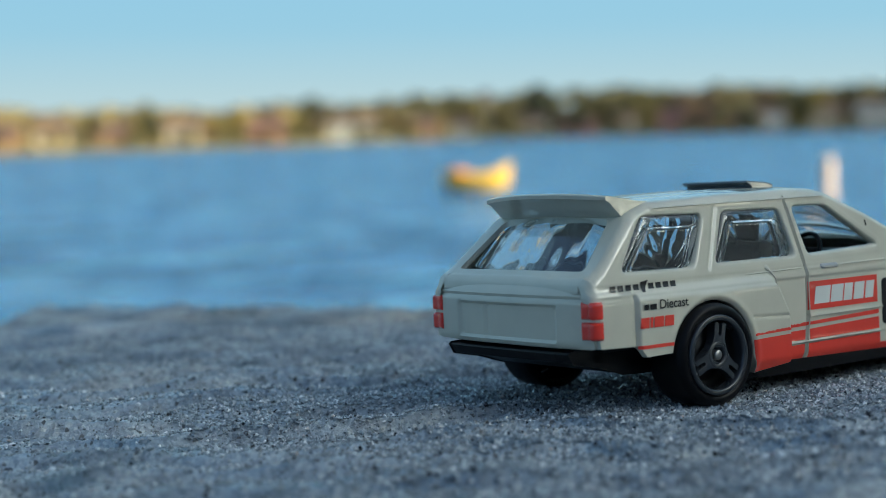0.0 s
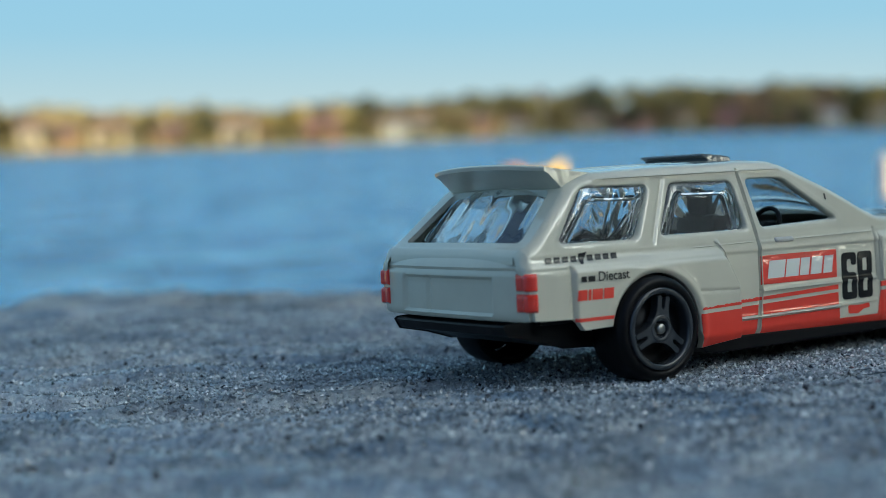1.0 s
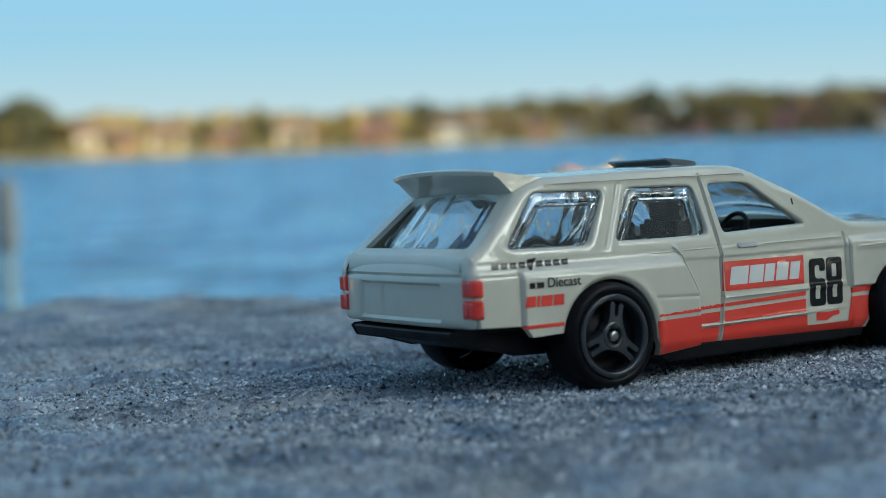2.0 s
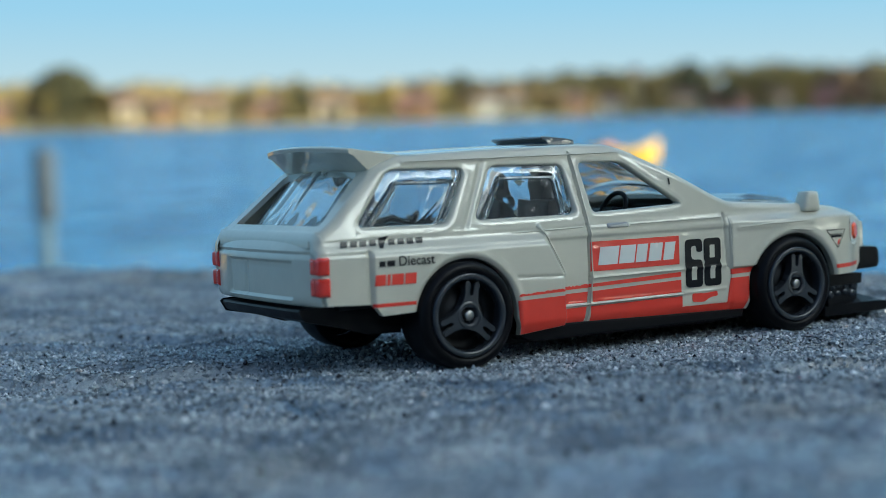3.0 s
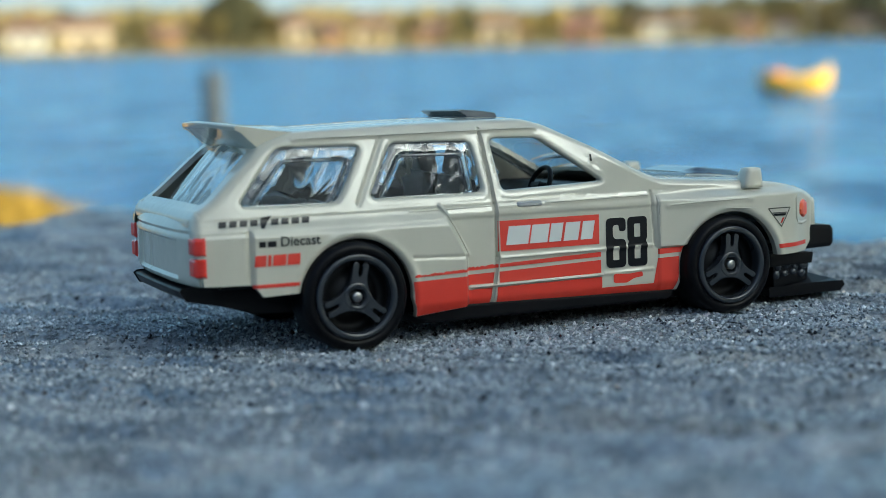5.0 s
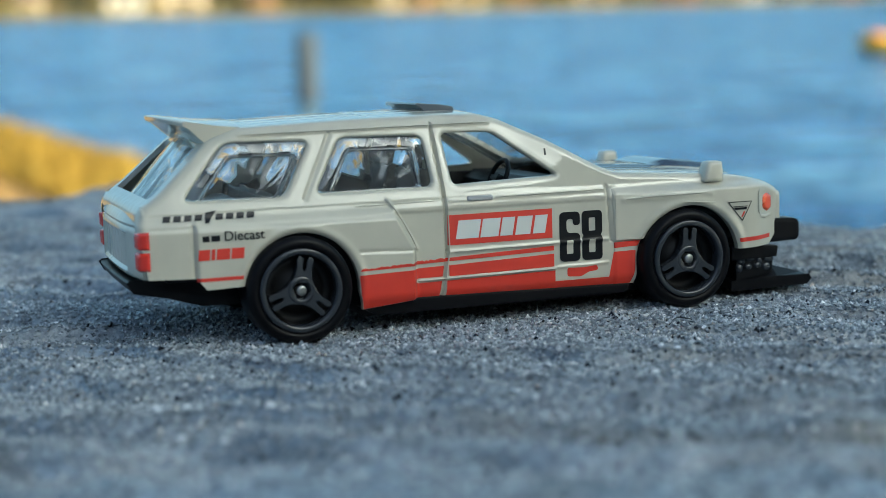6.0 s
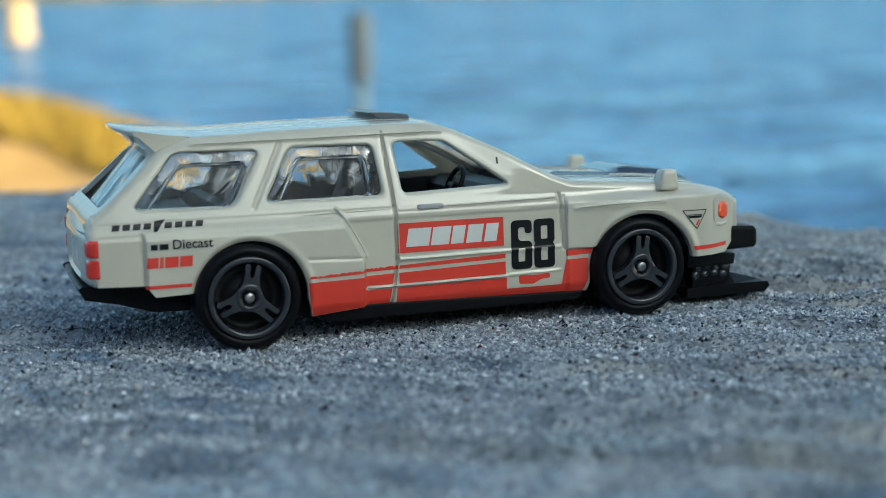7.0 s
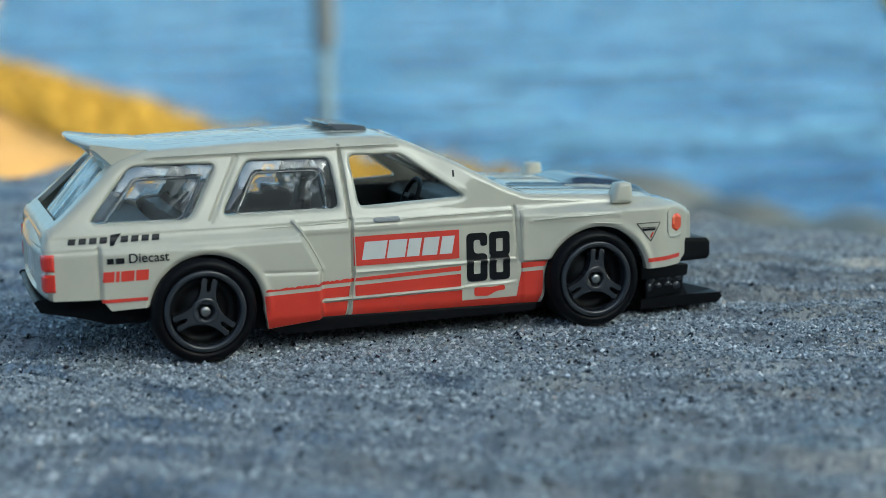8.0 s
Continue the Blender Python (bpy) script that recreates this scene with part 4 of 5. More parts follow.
wheels = np.array([(0, -0.0118), (0, 0.0128), (0.043, -0.0118), (0.043, 0.0128)])
for w in wheels:
    ok &= (np.abs(px - w[0]) > 0.0016) | (np.abs(py - w[1]) > 0.0035)
px, py = px[ok], py[ok]
mix_up = rng.permutation(len(px))[:N]
px, py = px[mix_up], py[mix_up]
pz = stone_height(px, py)
size = np.minimum(0.00019 * np.exp(rng.normal(0, 0.33, len(px))), 0.00037)
octa = np.array([(1, 0, 0), (-1, 0, 0), (0, 1, 0), (0, -1, 0), (0, 0, 1), (0, 0, -1)], float)
ofaces = np.array([(0, 2, 4), (2, 1, 4), (1, 3, 4), (3, 0, 4), (2, 0, 5), (1, 2, 5), (3, 1, 5), (0, 3, 5)])
jit = octa[None] * rng.uniform(0.55, 1.3, (len(px), 6, 1)) + rng.uniform(-0.3, 0.3, (len(px), 6, 3))
jit[:, :, 2] *= 0.85
gv = np.stack([px, py, pz + size * 0.4], 1)[:, None] + jit * size[:, None, None]
gf = (ofaces[None] + 6 * np.arange(len(px))[:, None, None]).reshape(-1, 3)
me = bpy.data.meshes.new("sand_grains")
me.from_pydata(gv.reshape(-1, 3), [], gf.tolist())
grains = put("sand_grains", me, M_GRAIN, m=TILT)
tagged(grains, "loose quartz and dark mineral grains on the stone", "grains", kind="stuff")

# a dark hair-thin fibre on the stone
fb = bmesh.new()
prev = None
for k in range(13):
    u = k / 12
    x, y = 0.0365 + 0.0030 * u, -0.0216 + 0.0008 * math.sin(2.6 * u)
    z = float(stone_height(np.array([x]), np.array([y]))[0]) + 0.0001 + 0.0005 * math.sin(math.pi * u)
    ring = [fb.verts.new((x, y + 0.00005 * math.cos(a), z + 0.00005 * math.sin(a))) for a in (0, 1.57, 3.14, 4.71)]
    if prev:
        for j in range(4):
            fb.faces.new((prev[j], prev[(j + 1) % 4], ring[(j + 1) % 4], ring[j]))
    prev = ring
fibre = part("fibre", fb, M_PLASTIC, m=TILT)
tagged(fibre, "short dark curved fibre lying on the stone", "fibre")


def at(az, r, z=WATER_Z):
    a = radians(az)
    return Vector((r * math.sin(a), r * math.cos(a), z))


# ---- water ----
M_WATER = material("lake_water", (0.04, 0.185, 0.46), 0.2, ior=1.33)
co = coords(M_WATER)
mp = node(M_WATER, "ShaderNodeMapping")
mp.inputs["Scale"].default_value = (1.0, 1.5, 1.0)
mp.inputs["Rotation"].default_value = (0, 0, radians(25))
link(M_WATER, co, mp.inputs["Vector"])
# blue of the reflected sky is painted into the base colour
vary(M_WATER, 0.3, [(0.33, (0.034, 0.157, 0.42)), (0.5, (0.064, 0.222, 0.49)), (0.67, (0.14, 0.345, 0.62))], 4)
w1 = bump(M_WATER, noise_tex(M_WATER, 0.2, 2, 0.5, mp.outputs[0]), 1.0, 9.0)
w2 = bump(M_WATER, noise_tex(M_WATER, 2.2, 4, 0.6, mp.outputs[0]), 1.0, 0.7, w1)
link(M_WATER, w2, bsdf(M_WATER).inputs["Normal"])
bm = bmesh.new()
bmesh.ops.create_grid(bm, x_segments=40, y_segments=40, size=2400)
water = part("water", bm, M_WATER, m=pose(0, 0, WATER_Z))
tagged(water, "rippled lake water with the reflected sky blue painted in", "water", kind="structure")

# ---- glowing backdrop for the evening sky over the far shore ----
M_SKY = bpy.data.materials.new("evening_sky")
M_SKY.use_nodes = True
M_SKY.node_tree.nodes.clear()
sep = M_SKY.node_tree.nodes.new("ShaderNodeSeparateXYZ")
link(M_SKY, coords(M_SKY), sep.inputs[0])
rise = node(M_SKY, "ShaderNodeMapRange", From_Min=0.0, From_Max=0.7, To_Min=0.0, To_Max=1.0)
link(M_SKY, sep.outputs[2], rise.inputs[0])
glow = M_SKY.node_tree.nodes.new("ShaderNodeEmission")
# upper stops, out of view, are raised to brighten roof and stone
link(M_SKY, ramp(M_SKY, rise.outputs[0], [(0.0, (0.262, 0.262, 0.265)), (0.04, (0.222, 0.25, 0.272)), (0.10, (0.160, 0.228, 0.288)), (0.2, (0.135, 0.215, 0.30)), (0.5, (0.16, 0.235, 0.32)), (1.0, (0.15, 0.22, 0.31))]), glow.inputs[0])
link(M_SKY, glow.outputs[0], M_SKY.node_tree.nodes.new("ShaderNodeOutputMaterial").inputs[0])
verts, faces = [], []
for i in range(61):
    for j in range(21):
        a, e = radians(-70 + 200 * i / 60), radians(-0.5 + 42 * j / 20)
        verts.append((math.sin(a) * math.cos(e), math.cos(a) * math.cos(e), math.sin(e)))
for i in range(60):
    for j in range(20):
        a = i * 21 + j
        faces.append((a, a + 1, a + 22, a + 21))
backdrop = put("backdrop", mesh_of("backdrop", verts, faces), M_SKY, m=Matrix.Translation((0, 0, WATER_Z)) @ Matrix.Diagonal((2300, 2300, 2300, 1)))
tagged(backdrop, "glowing backdrop of clear pale evening sky over the lake", "sky", kind="structure")

# ---- unseen land behind: a dark lawn and trees added to shade the stone ----
M_LAWN = material("unseen_lawn", (0.06, 0.07, 0.03), 0.9)
vary(M_LAWN, 2.5, [(0.3, (0.05, 0.055, 0.025)), (0.7, (0.10, 0.095, 0.05))], 6)
M_SHADE = material("shade_tree_leaves", (0.06, 0.06, 0.02), 0.6)
gi = M_SHADE.node_tree.nodes.new("ShaderNodeNewGeometry")
link(M_SHADE, ramp(M_SHADE, gi.outputs["Random Per Island"], [(0.0, (0.04, 0.045, 0.018)), (0.5, (0.08, 0.07, 0.025)), (1.0, (0.14, 0.09, 0.03))]), bsdf(M_SHADE).inputs["Base Color"])
M_SHADE_BARK = material("shade_tree_bark", (0.07, 0.055, 0.04), 0.9)
vary(M_SHADE_BARK, 9, [(0.3, (0.05, 0.04, 0.03)), (0.7, (0.10, 0.08, 0.06))], 5)
LAWN_Z = -0.45
verts, faces = [], []
for i in range(41):
    az = radians(92 + 180 * i / 40)
    for r in (3.2, 6.5, 9, 14, 22, 40, 80):
        verts.append((r * math.sin(az), r * math.cos(az), LAWN_Z - (0.6 if r < 4 else 0) + 0.06 * noise.noise(Vector((r * math.sin(az), r * math.cos(az), 0)))))
for i in range(40):
    for j in range(6):
        a = i * 7 + j
        faces.append((a, a + 1, a + 8, a + 7))
lawn = put("ground_behind", mesh_of("lawn", verts, faces), M_LAWN)
tagged(lawn, "unseen dark lawn added behind the stone wall", "lawn", kind="structure")


def shade_crown(seed, h, w):
    """A dense crown: a lumpy core with many leaf clumps that fray its outline."""
    rng = random.Random(seed)
    bm = bmesh.new()
    bmesh.ops.create_icosphere(bm, subdivisions=3, radius=1)
    off = Vector((seed * 2.3, seed, 0))
    for v in bm.verts:
        d = 0.86 + 0.14 * noise.noise(v.co * 1.6 + off)
        v.co = Vector((v.co.x * w * d, v.co.y * w * d, h * 0.55 + v.co.z * h * 0.45 * d))
    for k in range(420):
        a, u = rng.uniform(0, 2 * math.pi), rng.uniform(-1, 1)
        d = (0.86 + 0.14 * noise.noise(Vector((math.cos(a), math.sin(a), u)) * 1.6 + off)) * rng.uniform(0.93, 1.1)
        q = math.sqrt(1 - u * u)
        c = Vector((q * math.cos(a) * w * d, q * math.sin(a) * w * d, h * 0.55 + u * h * 0.45 * d))
        ret = bmesh.ops.create_icosphere(bm, subdivisions=1, radius=rng.uniform(0.12, 0.3))
        for v in ret["verts"]:
            v.co = c + Vector((v.co.x * rng.uniform(0.6, 1.4), v.co.y * rng.uniform(0.6, 1.4), v.co.z * rng.uniform(0.5, 1.2)))
    return bm


# heights set to block the sun and shape reflections in the toy
for k, (az, r, h, w) in enumerate(((106, 12.5, 4.0, 2.2), (117, 11.5, 5.2, 2.3), (128, 11.0, 6.7, 2.4), (140, 11.0, 7.3, 2.5), (151, 11.5, 6.8, 2.4), (163, 12.5, 5.3, 2.4),
                                  (175, 13.0, 5.1, 2.6), (187, 13.5, 4.2, 2.6), (199, 13.0, 5.0, 2.6), (212, 13.0, 5.6, 2.7), (226, 12.5, 4.6, 2.6), (241, 13.0, 5.4, 2.8))):
    t = tagged(new("shade_tree"), "unseen dark leafy tree added behind the wall to block the sun", "tree", "trees on the lawn")
    part("trunk", trunk_bm(h * 0.75, 0.16), M_SHADE_BARK, t)
    part("crown", shade_crown(31 + k, h, w), M_SHADE, t)
    t.matrix_basis = Matrix.Translation((r * math.sin(radians(az)), r * math.cos(radians(az)), LAWN_Z - 0.1))

# ---- near bank with sunlit grass ----
M_BANK = material("dry_leaf_litter", (0.5, 0.27, 0.08), 0.9)
vary(M_BANK, 0.5, [(0.3, (0.42, 0.23, 0.06)), (0.5, (0.52, 0.30, 0.09)), (0.7, (0.58, 0.32, 0.12))], 6)
link(M_BANK, bump(M_BANK, noise_tex(M_BANK, 6, 6), 0.8, 0.1), bsdf(M_BANK).inputs["Normal"])
M_VERGE = material("yellow_grass", (0.4, 0.3, 0.03), 0.9)
vary(M_VERGE, 1.2, [(0.3, (0.21, 0.14, 0.02)), (0.6, (0.33, 0.205, 0.03)), (0.8, (0.43, 0.25, 0.05))], 6)
shore_line = [(-14, 46), (-4, 37), (2.9, 29.5), (5.5, 24.0), (7.2, 21.6), (11.0, 16.8), (16.5, 14.0), (22.6, 13.0), (24.2, 9.5), (28, 6.5)]
az_l, r_l = [a for a, _ in shore_line], [r for _, r in shore_line]


def bank_edge(az):
    return float(np.interp(az, az_l, r_l)) + 0.25 * math.sin(az * 1.7)


def bank_z(az, r):
    u = (r - 5.0) / (bank_edge(az) - 5.0)
    return WATER_Z - 0.25 + 0.55 * min(1.0, (1 - u) * 6) + 0.08 * noise.noise(Vector((az * 0.3, r * 0.4, 0)))


verts, faces = [], []
na, nr = 60, 26
for i in range(na):
    az = -14 + 42 * i / (na - 1)
    for j in range(nr):
        r = 5.0 + (bank_edge(az) - 5.0) * j / (nr - 1)
        verts.append(tuple(at(az, r, bank_z(az, r))))
for i in range(na - 1):
    for j in range(nr - 1):
        a = i * nr + j
        faces.append((a, a + 1, a + nr + 1, a + nr))
bank = put("bank", mesh_of("bank", verts, faces), M_BANK)
tagged(bank, "low bank covered in dry orange leaves, evening sun", "bank", kind="structure")

# grass along the water's edge
rng = np.random.RandomState(8)
verts, faces = [], []
for k in range(14000):
    az = rng.uniform(-12, 27)
    r = bank_edge(az) * rng.uniform(0.62, 0.985)
    p = at(az, r, bank_z(az, r) - 0.03)
    h, w, a = rng.uniform(0.12, 0.34), rng.uniform(0.02, 0.05), rng.uniform(0, 6.28)
    lean = Vector((math.cos(a * 3), math.sin(a * 3), 0)) * h * 0.4
    e = Vector((math.cos(a), math.sin(a), 0)) * w
    n = len(verts)
    verts += [tuple(p - e), tuple(p + e), tuple(p + lean * 0.4 + e * 0.6 + Vector((0, 0, h * 0.6))), tuple(p + lean * 0.4 - e * 0.6 + Vector((0, 0, h * 0.6))), tuple(p + lean + Vector((0, 0, h)))]
    faces += [(n, n + 1, n + 2, n + 3), (n + 3, n + 2, n + 4)]
grass = put("grass", mesh_of("grass", verts, faces, smooth=False), M_VERGE)
tagged(grass, "dry yellow grass along the water's edge", "grass", kind="stuff")

# added boulders at the foot of the wall; dark colour stands for bank shade
M_ROCK = material("shade_dark_rock", (0.05, 0.055, 0.06), 0.45)
vary(M_ROCK, 4, [(0.3, (0.035, 0.04, 0.045)), (0.7, (0.075, 0.08, 0.085))], 6)
rr2 = random.Random(21)
for k in range(26):
    az = 25.5 + 22 * (k + rr2.random()) / 26
    r = rr2.uniform(8.0, float(np.interp(az, (25, 30, 36, 48), (13.2, 13.0, 11.6, 9.0))) - 0.6)
    s0 = rr2.uniform(0.45, 0.8)
    bm = bmesh.new()
    bmesh.ops.create_icosphere(bm, subdivisions=3, radius=1)
    off = Vector((k * 3.1, k * 1.7, 0))
    for v in bm.verts:
        v.co *= 1 + 0.35 * noise.noise(v.co * 1.1 + off) + 0.12 * noise.noise(v.co * 3 + off)
        v.co = Vector((v.co.x * 1.3, v.co.y, v.co.z * 0.55)) * s0
    rock = part("rock", bm, M_ROCK, smooth=True, m=Matrix.Translation(at(az, r, WATER_Z + 0.02)) @ Matrix.Rotation(rr2.uniform(0, 6), 4, "Z"))
    tagged(rock, "dark boulder at the foot of the wall, standing in for bank shade", "rock", "rocks in the shallows")

# ---- far shore ----
M_LEAF = material("far_foliage", (0.09, 0.08, 0.02), 0.8)
oi = M_LEAF.node_tree.nodes.new("ShaderNodeObjectInfo")
link(M_LEAF, ramp(M_LEAF, oi.outputs["Random"], [(0.0, (0.09, 0.08, 0.03)), (0.3, (0.20, 0.15, 0.045)), (0.55, (0.30, 0.21, 0.055)), (0.75, (0.15, 0.115, 0.055)), (1.0, (0.25, 0.15, 0.07))]), bsdf(M_LEAF).inputs["Base Color"])
M_DARKLEAF = material("dark_foliage", (0.03, 0.04, 0.018), 0.85)
vary(M_DARKLEAF, 0.4, [(0.3, (0.045, 0.045, 0.02)), (0.7, (0.09, 0.078, 0.03))])
M_BARK = material("bark", (0.08, 0.06, 0.045), 0.9)
vary(M_BARK, 2, [(0.3, (0.06, 0.045, 0.03)), (0.7, (0.11, 0.085, 0.06))])
M_GRASS = material("shore_grass", (0.14, 0.11, 0.03), 0.9)
vary(M_GRASS, 0.15, [(0.3, (0.10, 0.09, 0.025)), (0.7, (0.22, 0.16, 0.06))], 6)


def tree_mesh(seed, h, spread, clumps=150):
    rng = random.Random(seed)
    bm = bmesh.new()
    for k in range(clumps):
        a, u = rng.uniform(0, 2 * math.pi), rng.random()
        zz = 0.22 + 0.78 * u
        rad = spread * math.sqrt(max(0.02, 1 - ((zz - 0.58) / 0.44) ** 2)) * (0.55 + 0.45 * rng.random()) * (1 + 0.25 * math.sin(3 * a + seed))
        s = h * rng.uniform(0.045, 0.085)
        c = Vector((rad * math.cos(a), rad * math.sin(a), zz * h))
        ret = bmesh.ops.create_icosphere(bm, subdivisions=1, radius=s)
        for v in ret["verts"]:
            v.co = c + Vector((v.co.x * rng.uniform(0.6, 1.4), v.co.y * rng.uniform(0.6, 1.4), v.co.z * rng.uniform(0.5, 1.1)))
    me = bpy.data.meshes.new("crown")
    bm.to_mesh(me)
    bm.free()
    return me


def tree(seed, h, spread, leaf, label):
    t = tagged(new("tree"), label, "tree", "trees on the far shore")
    part("trunk", trunk_bm(h, h * 0.025), M_BARK, t)
    put("crown", tree_mesh(seed, h, spread), leaf, t)
    return t


def shore_r(az):
    """The far shore draws away to the east."""
    return float(np.interp(az, (0, 20, 30, 41, 60), (215, 232, 300, 420, 450)))


LAND_Z = WATER_Z + 0.8
verts, faces = [], []
n = 90
for i in range(n):
    az = -25 + 100 * i / (n - 1)
    for j, (dr, z) in enumerate(((0, -0.6), (2, 0.5), (10, 0.8), (40, 2.0), (120, 5.0), (400, 8.0), (1800, 5.0))):
        verts.append(tuple(at(az, shore_r(az) + dr + (3 * noise.noise(Vector((az * 0.6, 0, 0))) if j < 3 else 0), WATER_Z + z)))
for i in range(n - 1):
    for j in range(6):
        a = i * 7 + j
        faces.append((a, a + 1, a + 8, a + 7))
land = put("far_shore", mesh_of("far_shore", verts, faces), M_GRASS)
tagged(land, "low grassy far shore of the lake", "shore", kind="structure")

protos = [tree(1, 8.5, 3.6, M_LEAF, "broad olive-gold tree on the far shore"), tree(2, 9.5, 3.2, M_LEAF, "autumn-tinted tree on the far shore"),
          tree(3, 10.0, 2.6, M_DARKLEAF, "dark evergreen tree on the far shore")]


def grown(az):
    """Taller trees towards the east."""
    return float(np.interp(az, (24, 30, 36, 41), (0.86, 1.1, 1.45, 1.75)))


rng = random.Random(9)
spots = []
az = 2.0
while az < 58:
    spots.append((az, rng.choice((0, 0, 1, 1, 0, 1, 0, 1, 2)), rng.uniform(0.55, 1.0) * grown(az), rng.uniform(12, 50)))
    az += rng.uniform(0.22, 0.5)
az = 3.0
while az < 55:
    spots.append((az, rng.choice((0, 1, 0, 1, 2)), rng.uniform(0.25, 0.6) * grown(az), rng.uniform(1.5, 5)))
    az += rng.uniform(0.45, 1.5)
tall = [(15.2, 2, 0.85), (15.7, 2, 1.03), (16.2, 2, 1.08), (16.7, 2, 0.98), (42.4, 0, 1.75), (43.3, 1, 1.85), (44.2, 0, 1.8), (45.0, 1, 1.7), (47.3, 0, 1.4), (49.6, 1, 1.5), (34.0, 0, 1.1), (36.2, 1, 1.2), (38.6, 0, 1.35)]
spots += [(a, k, s, rng.uniform(12, 40)) for a, k, s in tall]
used = set()
for az, k, s, dr in spots:
    p = at(az, shore_r(az) + dr, WATER_Z + np.interp(dr, (2, 10, 40, 120), (0.35, 0.7, 1.9, 4.9)))
    m = Matrix.Translation(p) @ Matrix.Rotation(rng.uniform(0, 6.28), 4, "Z") @ Matrix.Diagonal((s * rng.uniform(0.9, 1.25), s, s, 1))
    if k not in used:
        used.add(k)
        protos[k].matrix_basis = m
    else:
        copy_thing(protos[k], m)

# hazy woods behind the gardens
bm = bmesh.new()
rng2 = random.Random(4)
for k in range(1500):
    az = rng2.uniform(-4, 62)
    dr = rng2.uniform(70, 170)
    s = rng2.uniform(2.0, 3.8)
    c = at(az, shore_r(az) + dr, WATER_Z + np.interp(dr, (40, 120, 400), (2.0, 5.0, 8.0)) + rng2.uniform(0.0, 1.0) * max(0.3, float(np.interp(az, (27, 33, 41), (2.2, 5.5, 10.0))) + 0.6 * math.sin(az * 1.1)))
    ret = bmesh.ops.create_icosphere(bm, subdivisions=1, radius=s)
    for v in ret["verts"]:
        v.co = c + Vector((v.co.x * rng2.uniform(0.7, 1.4), v.co.y, v.co.z * rng2.uniform(0.6, 1.1)))
M_WOODS = material("autumn_woods", (0.18, 0.13, 0.05), 0.85)
vary(M_WOODS, 0.05, [(0.3, (0.12, 0.10, 0.04)), (0.5, (0.21, 0.155, 0.055)), (0.7, (0.30, 0.21, 0.085))])
woods = part("woods", bm, M_WOODS)
tagged(woods, "dark woods behind the lakeside gardens", "woods", kind="stuff")

wall_mats = {}
for nm, c in (("cream", (0.58, 0.45, 0.29)), ("white", (0.68, 0.61, 0.5)), ("pink", (0.42, 0.20, 0.15)), ("orange", (0.36, 0.21, 0.11))):
    wall_mats[nm] = material(nm + "_walls", c, 0.8)
    vary(wall_mats[nm], 0.8, [(0.3, tuple(v * 0.9 for v in c)), (0.7, c)])
M_ROOF = material("roof_tiles", (0.16, 0.09, 0.07), 0.8)
vary(M_ROOF, 1.5, [(0.3, (0.12, 0.07, 0.055)), (0.7, (0.2, 0.11, 0.085))])
M_PANE = material("window_pane", (0.03, 0.035, 0.04), 0.08)


def house(az, colour, w, h, dr, label):
    p = at(az, shore_r(az) + dr, WATER_Z + np.interp(dr, (2, 10, 40), (0.4, 0.7, 1.9)))
    k = shore_r(az) / 300
    w, h = w * k * 0.9, h * max(k, 0.85) * 0.72
    ob = tagged(new("house"), label, "house", "houses on the far shore")
    ob.matrix_basis = Matrix.Translation(p) @ Matrix.Rotation(-radians(az), 4, "Z")
    part("wall", box(-w / 2, w / 2, 0, 7, -0.6, h), wall_mats[colour], ob)
    roof = bmesh.new()
    v = [roof.verts.new(c) for c in ((-w / 2 - .4, -.5, h), (w / 2 + .4, -.5, h), (w / 2 + .4, 7.5, h), (-w / 2 - .4, 7.5, h), (-w / 2 - .4, 3.5, h + 1.7), (w / 2 + .4, 3.5, h + 1.7))]
    for f in ((0, 1, 5, 4), (2, 3, 4, 5), (0, 4, 3), (1, 2, 5), (3, 2, 1, 0)):
        roof.faces.new([v[i] for i in f])
    part("roof", roof, M_ROOF, ob)
    for zz in np.arange(0.9, h - 1.2, 2.6):
        for x in np.arange(-w / 2 + 1.2, w / 2 - 1.1, 2.4):
            part("window", box(x, x + 1.1, -0.06, 0.05, zz, zz + 1.3), M_PANE, ob)


for az, col, w, h, dr in ((5.0, "cream", 7, 4, 9), (8.5, "white", 9, 4.5, 8), (10.4, "cream", 13, 5.5, 6), (13.6, "orange", 6, 3.5, 10), (18.4, "cream", 6, 5.5, 7), (19.6, "orange", 6, 4, 9), (21.2, "cream", 8, 5, 8), (23.5, "orange", 6, 4, 9), (26.0, "cream", 8, 5.5, 6),
                          (29.0, "pink", 9, 5, 7), (31.7, "white", 8, 5, 9), (33.2, "white", 7, 5, 14), (37.5, "cream", 2, 11, 20), (35.2, "orange", 6, 4, 6), (36.6, "white", 5, 3.5, 5), (39.3, "cream", 6, 4, 6), (41.0, "pink", 8, 3, 4), (42.8, "cream", 5, 4, 5), (44.6, "pink", 6, 5, 7), (48.2, "white", 6, 4.5, 6), (46.3, "orange", 7, 4.5, 12), (50.2, "cream", 6, 5, 10), (52.0, "white", 9, 6, 10)):
    house(az, col, w, h, dr, "small %s house with a tiled roof by the lake" % col)


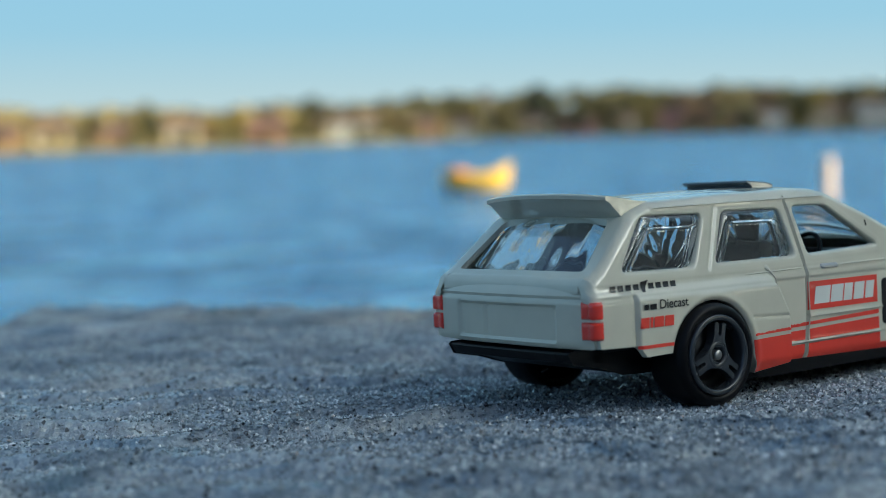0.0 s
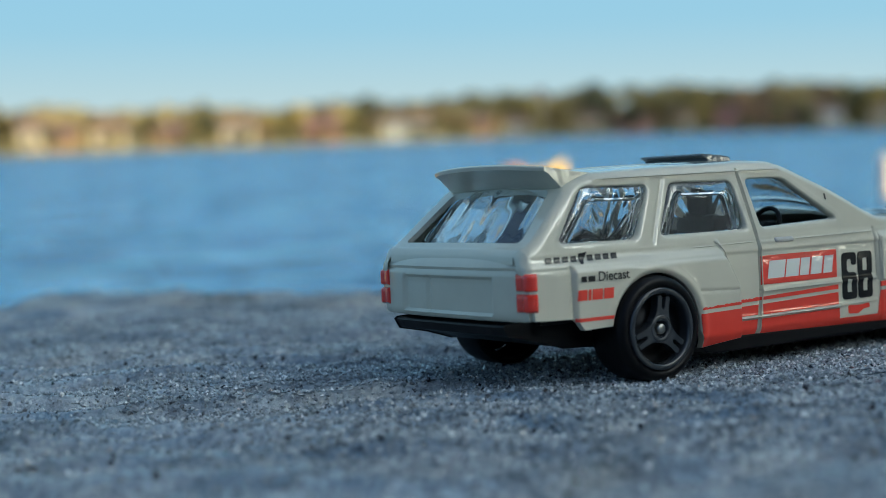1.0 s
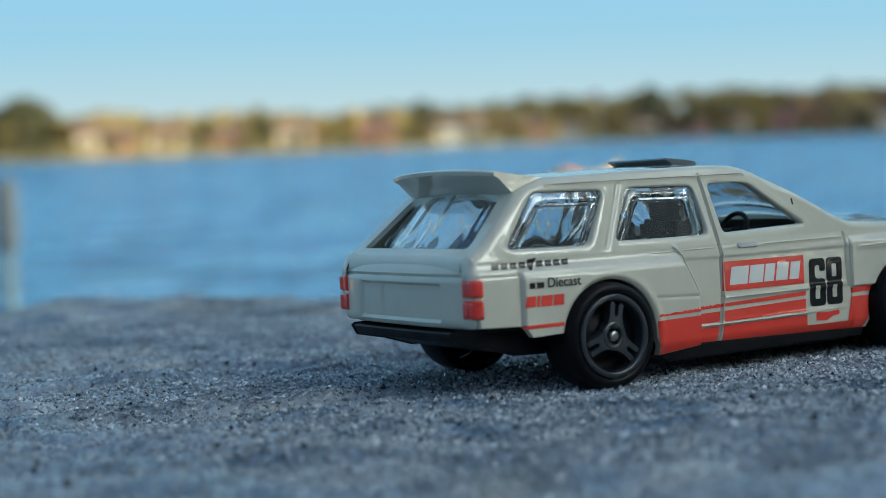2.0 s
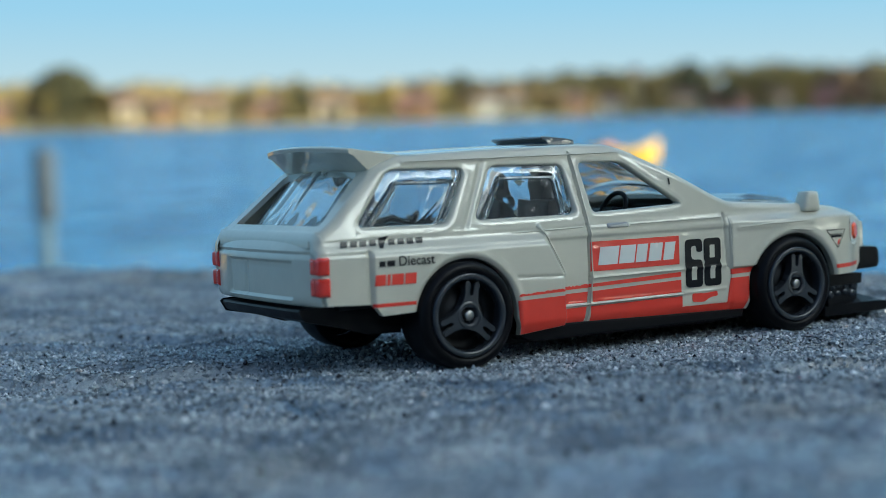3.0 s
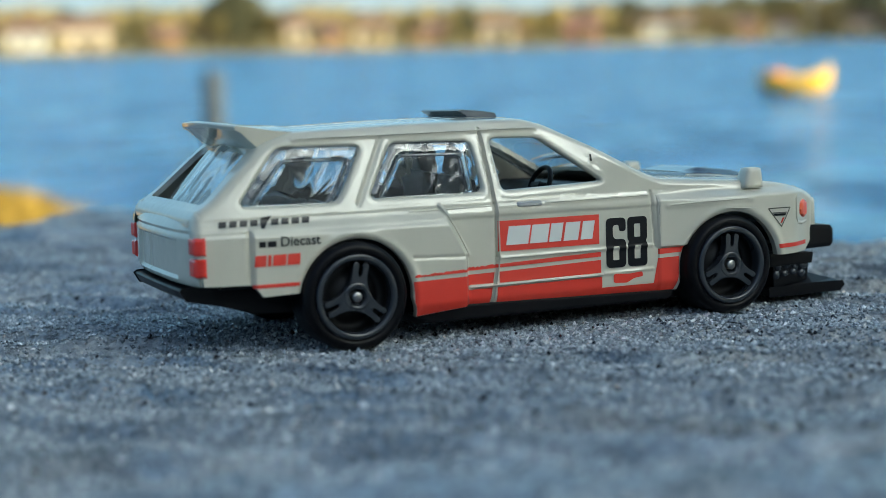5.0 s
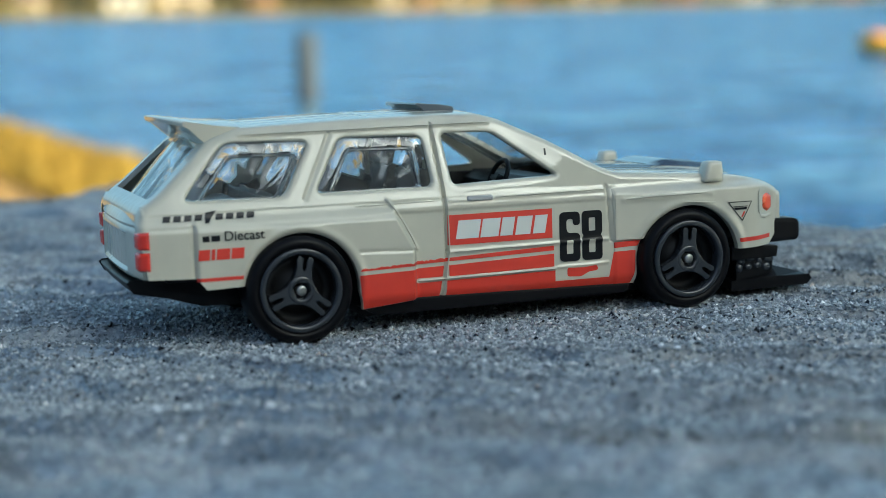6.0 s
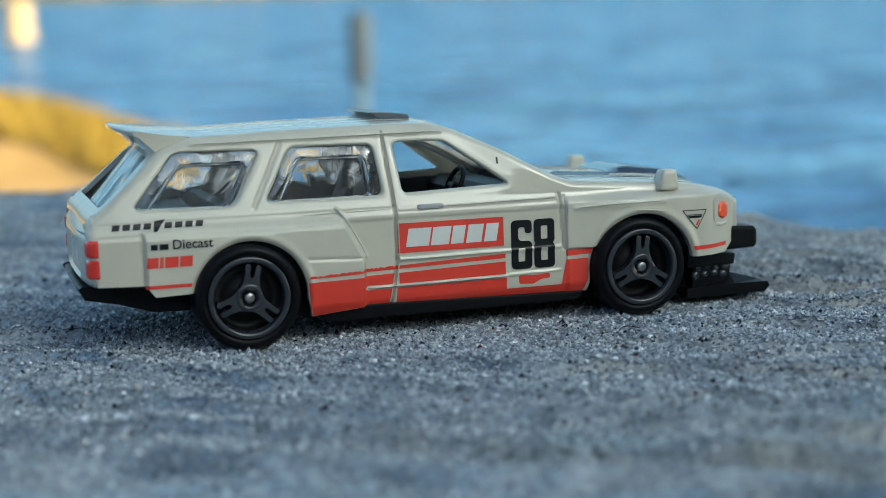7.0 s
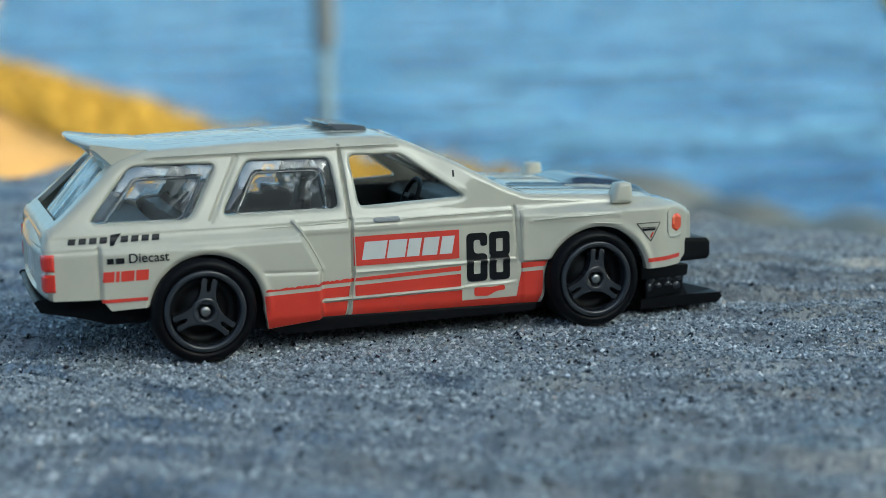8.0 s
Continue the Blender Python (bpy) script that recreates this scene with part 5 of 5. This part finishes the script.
# ---- things in the water ----
def boat():
    ob = tagged(new("dinghy"), "small yellow dinghy with an orange cover, moored on the lake", "boat")
    bm = bmesh.new()
    rings = []
    for i in range(15):
        u = -1 + 2 * i / 14
        wd = 0.55 * (1 - abs(u) ** 2.6) + 0.03
        sheer = 0.55 + 0.40 * max(0, u) ** 2 + 0.12 * max(0, -u) ** 2
        keel = -0.12 + 0.35 * abs(u) ** 4
        rings.append([bm.verts.new((1.15 * u, wd * a, keel + (sheer - keel) * b)) for a, b in ((0, 0), (0.6, 0.12), (0.92, 0.5), (1, 1), (0.86, 1), (0.8, 0.55), (-0.8, 0.55), (-0.86, 1), (-1, 1), (-0.92, 0.5), (-0.6, 0.12))])
    for a, b in zip(rings, rings[1:]):
        for k in range(11):
            bm.faces.new((a[k], a[(k + 1) % 11], b[(k + 1) % 11], b[k]))
    bm.faces.new(rings[0])
    bm.faces.new(rings[-1][::-1])
    my = material("yellow_hull", (0.85, 0.50, 0.03), 0.35)
    vary(my, 3, [(0.3, (0.62, 0.33, 0.03)), (0.7, (0.74, 0.43, 0.04))])
    mo = material("orange_cover", (0.75, 0.32, 0.08), 0.7)
    vary(mo, 4, [(0.3, (0.65, 0.2, 0.05)), (0.7, (0.8, 0.3, 0.08))])
    part("hull", bm, my, ob, "yellow hull", smooth=True)
    c = bmesh.new()
    bmesh.ops.create_uvsphere(c, u_segments=16, v_segments=8, radius=1)
    bmesh.ops.scale(c, vec=(0.38, 0.42, 0.14), verts=c.verts)
    bmesh.ops.translate(c, vec=(-0.6, 0, 0.6), verts=c.verts)
    part("cover", c, mo, ob, "orange cover", smooth=True)
    ob.matrix_basis = Matrix.Translation(at(37.1, 56)) @ Matrix.Rotation(radians(-37.1), 4, "Z") @ Matrix.Scale(1.12, 4)


boat()


def pile():
    ob = tagged(new("mooring_pile"), "bluish-grey mooring pile with a dark top, standing in the water", "mooring pile")
    mg = material("grey_wood", (0.30, 0.29, 0.28), 0.9)
    vary(mg, 5, [(0.3, (0.06, 0.095, 0.13)), (0.7, (0.09, 0.13, 0.17))])
    md = material("dark_wood", (0.04, 0.035, 0.03), 0.9)
    vary(md, 6, [(0.3, (0.05, 0.063, 0.08)), (0.7, (0.08, 0.095, 0.115))])
    v, f = lathe([(0.09, -1.5), (0.085, 1.1), (0.02, 1.1)], 14)
    put("shaft", mesh_of("shaft", [(x, z, y) for x, y, z in v], f), mg, ob, "grey shaft")
    v, f = lathe([(0.02, 1.03), (0.13, 1.03), (0.14, 1.12), (0.135, 1.78), (0.10, 1.86), (0.02, 1.86)], 14)
    put("cap", mesh_of("cap", [(x, z, y) for x, y, z in v], f), md, ob, "dark capped top")
    ob.matrix_basis = Matrix.Translation(at(15.18, 18.0))


pile()


def buoy(az, r, rad, h, colour, label):
    ob = tagged(new("buoy"), label, "buoy")
    m = material("buoy_paint", colour, 0.5)
    vary(m, 3, [(0.3, tuple(v * 0.85 for v in colour)), (0.7, colour)])
    v, f = lathe([(0.02, -0.4), (rad * 1.1, -0.35), (rad * 1.15, 0.1), (rad, 0.2), (rad * 0.95, h * 0.9), (rad * 0.6, h), (0.02, h)], 18)
    put("float", mesh_of("float", [(x, z, y) for x, y, z in v], f), m, ob)
    v, f = lathe([(0.03, h - 0.02), (0.03, h + 0.12), (0.005, h + 0.12)], 8)
    put("ring", mesh_of("ring", [(x, z, y) for x, y, z in v], f), M_HUB, ob)
    ob.matrix_basis = Matrix.Translation(at(az, r))


buoy(50.3, 45.0, 0.2, 1.25, (0.78, 0.55, 0.42), "pale pink channel buoy floating on the lake")
# buoy shape stands in for a small pale object of unknown kind
buoy(2.6, 62.0, 0.55, 1.6, (0.5, 0.34, 0.18), "unidentified cream object, built as a buoy")
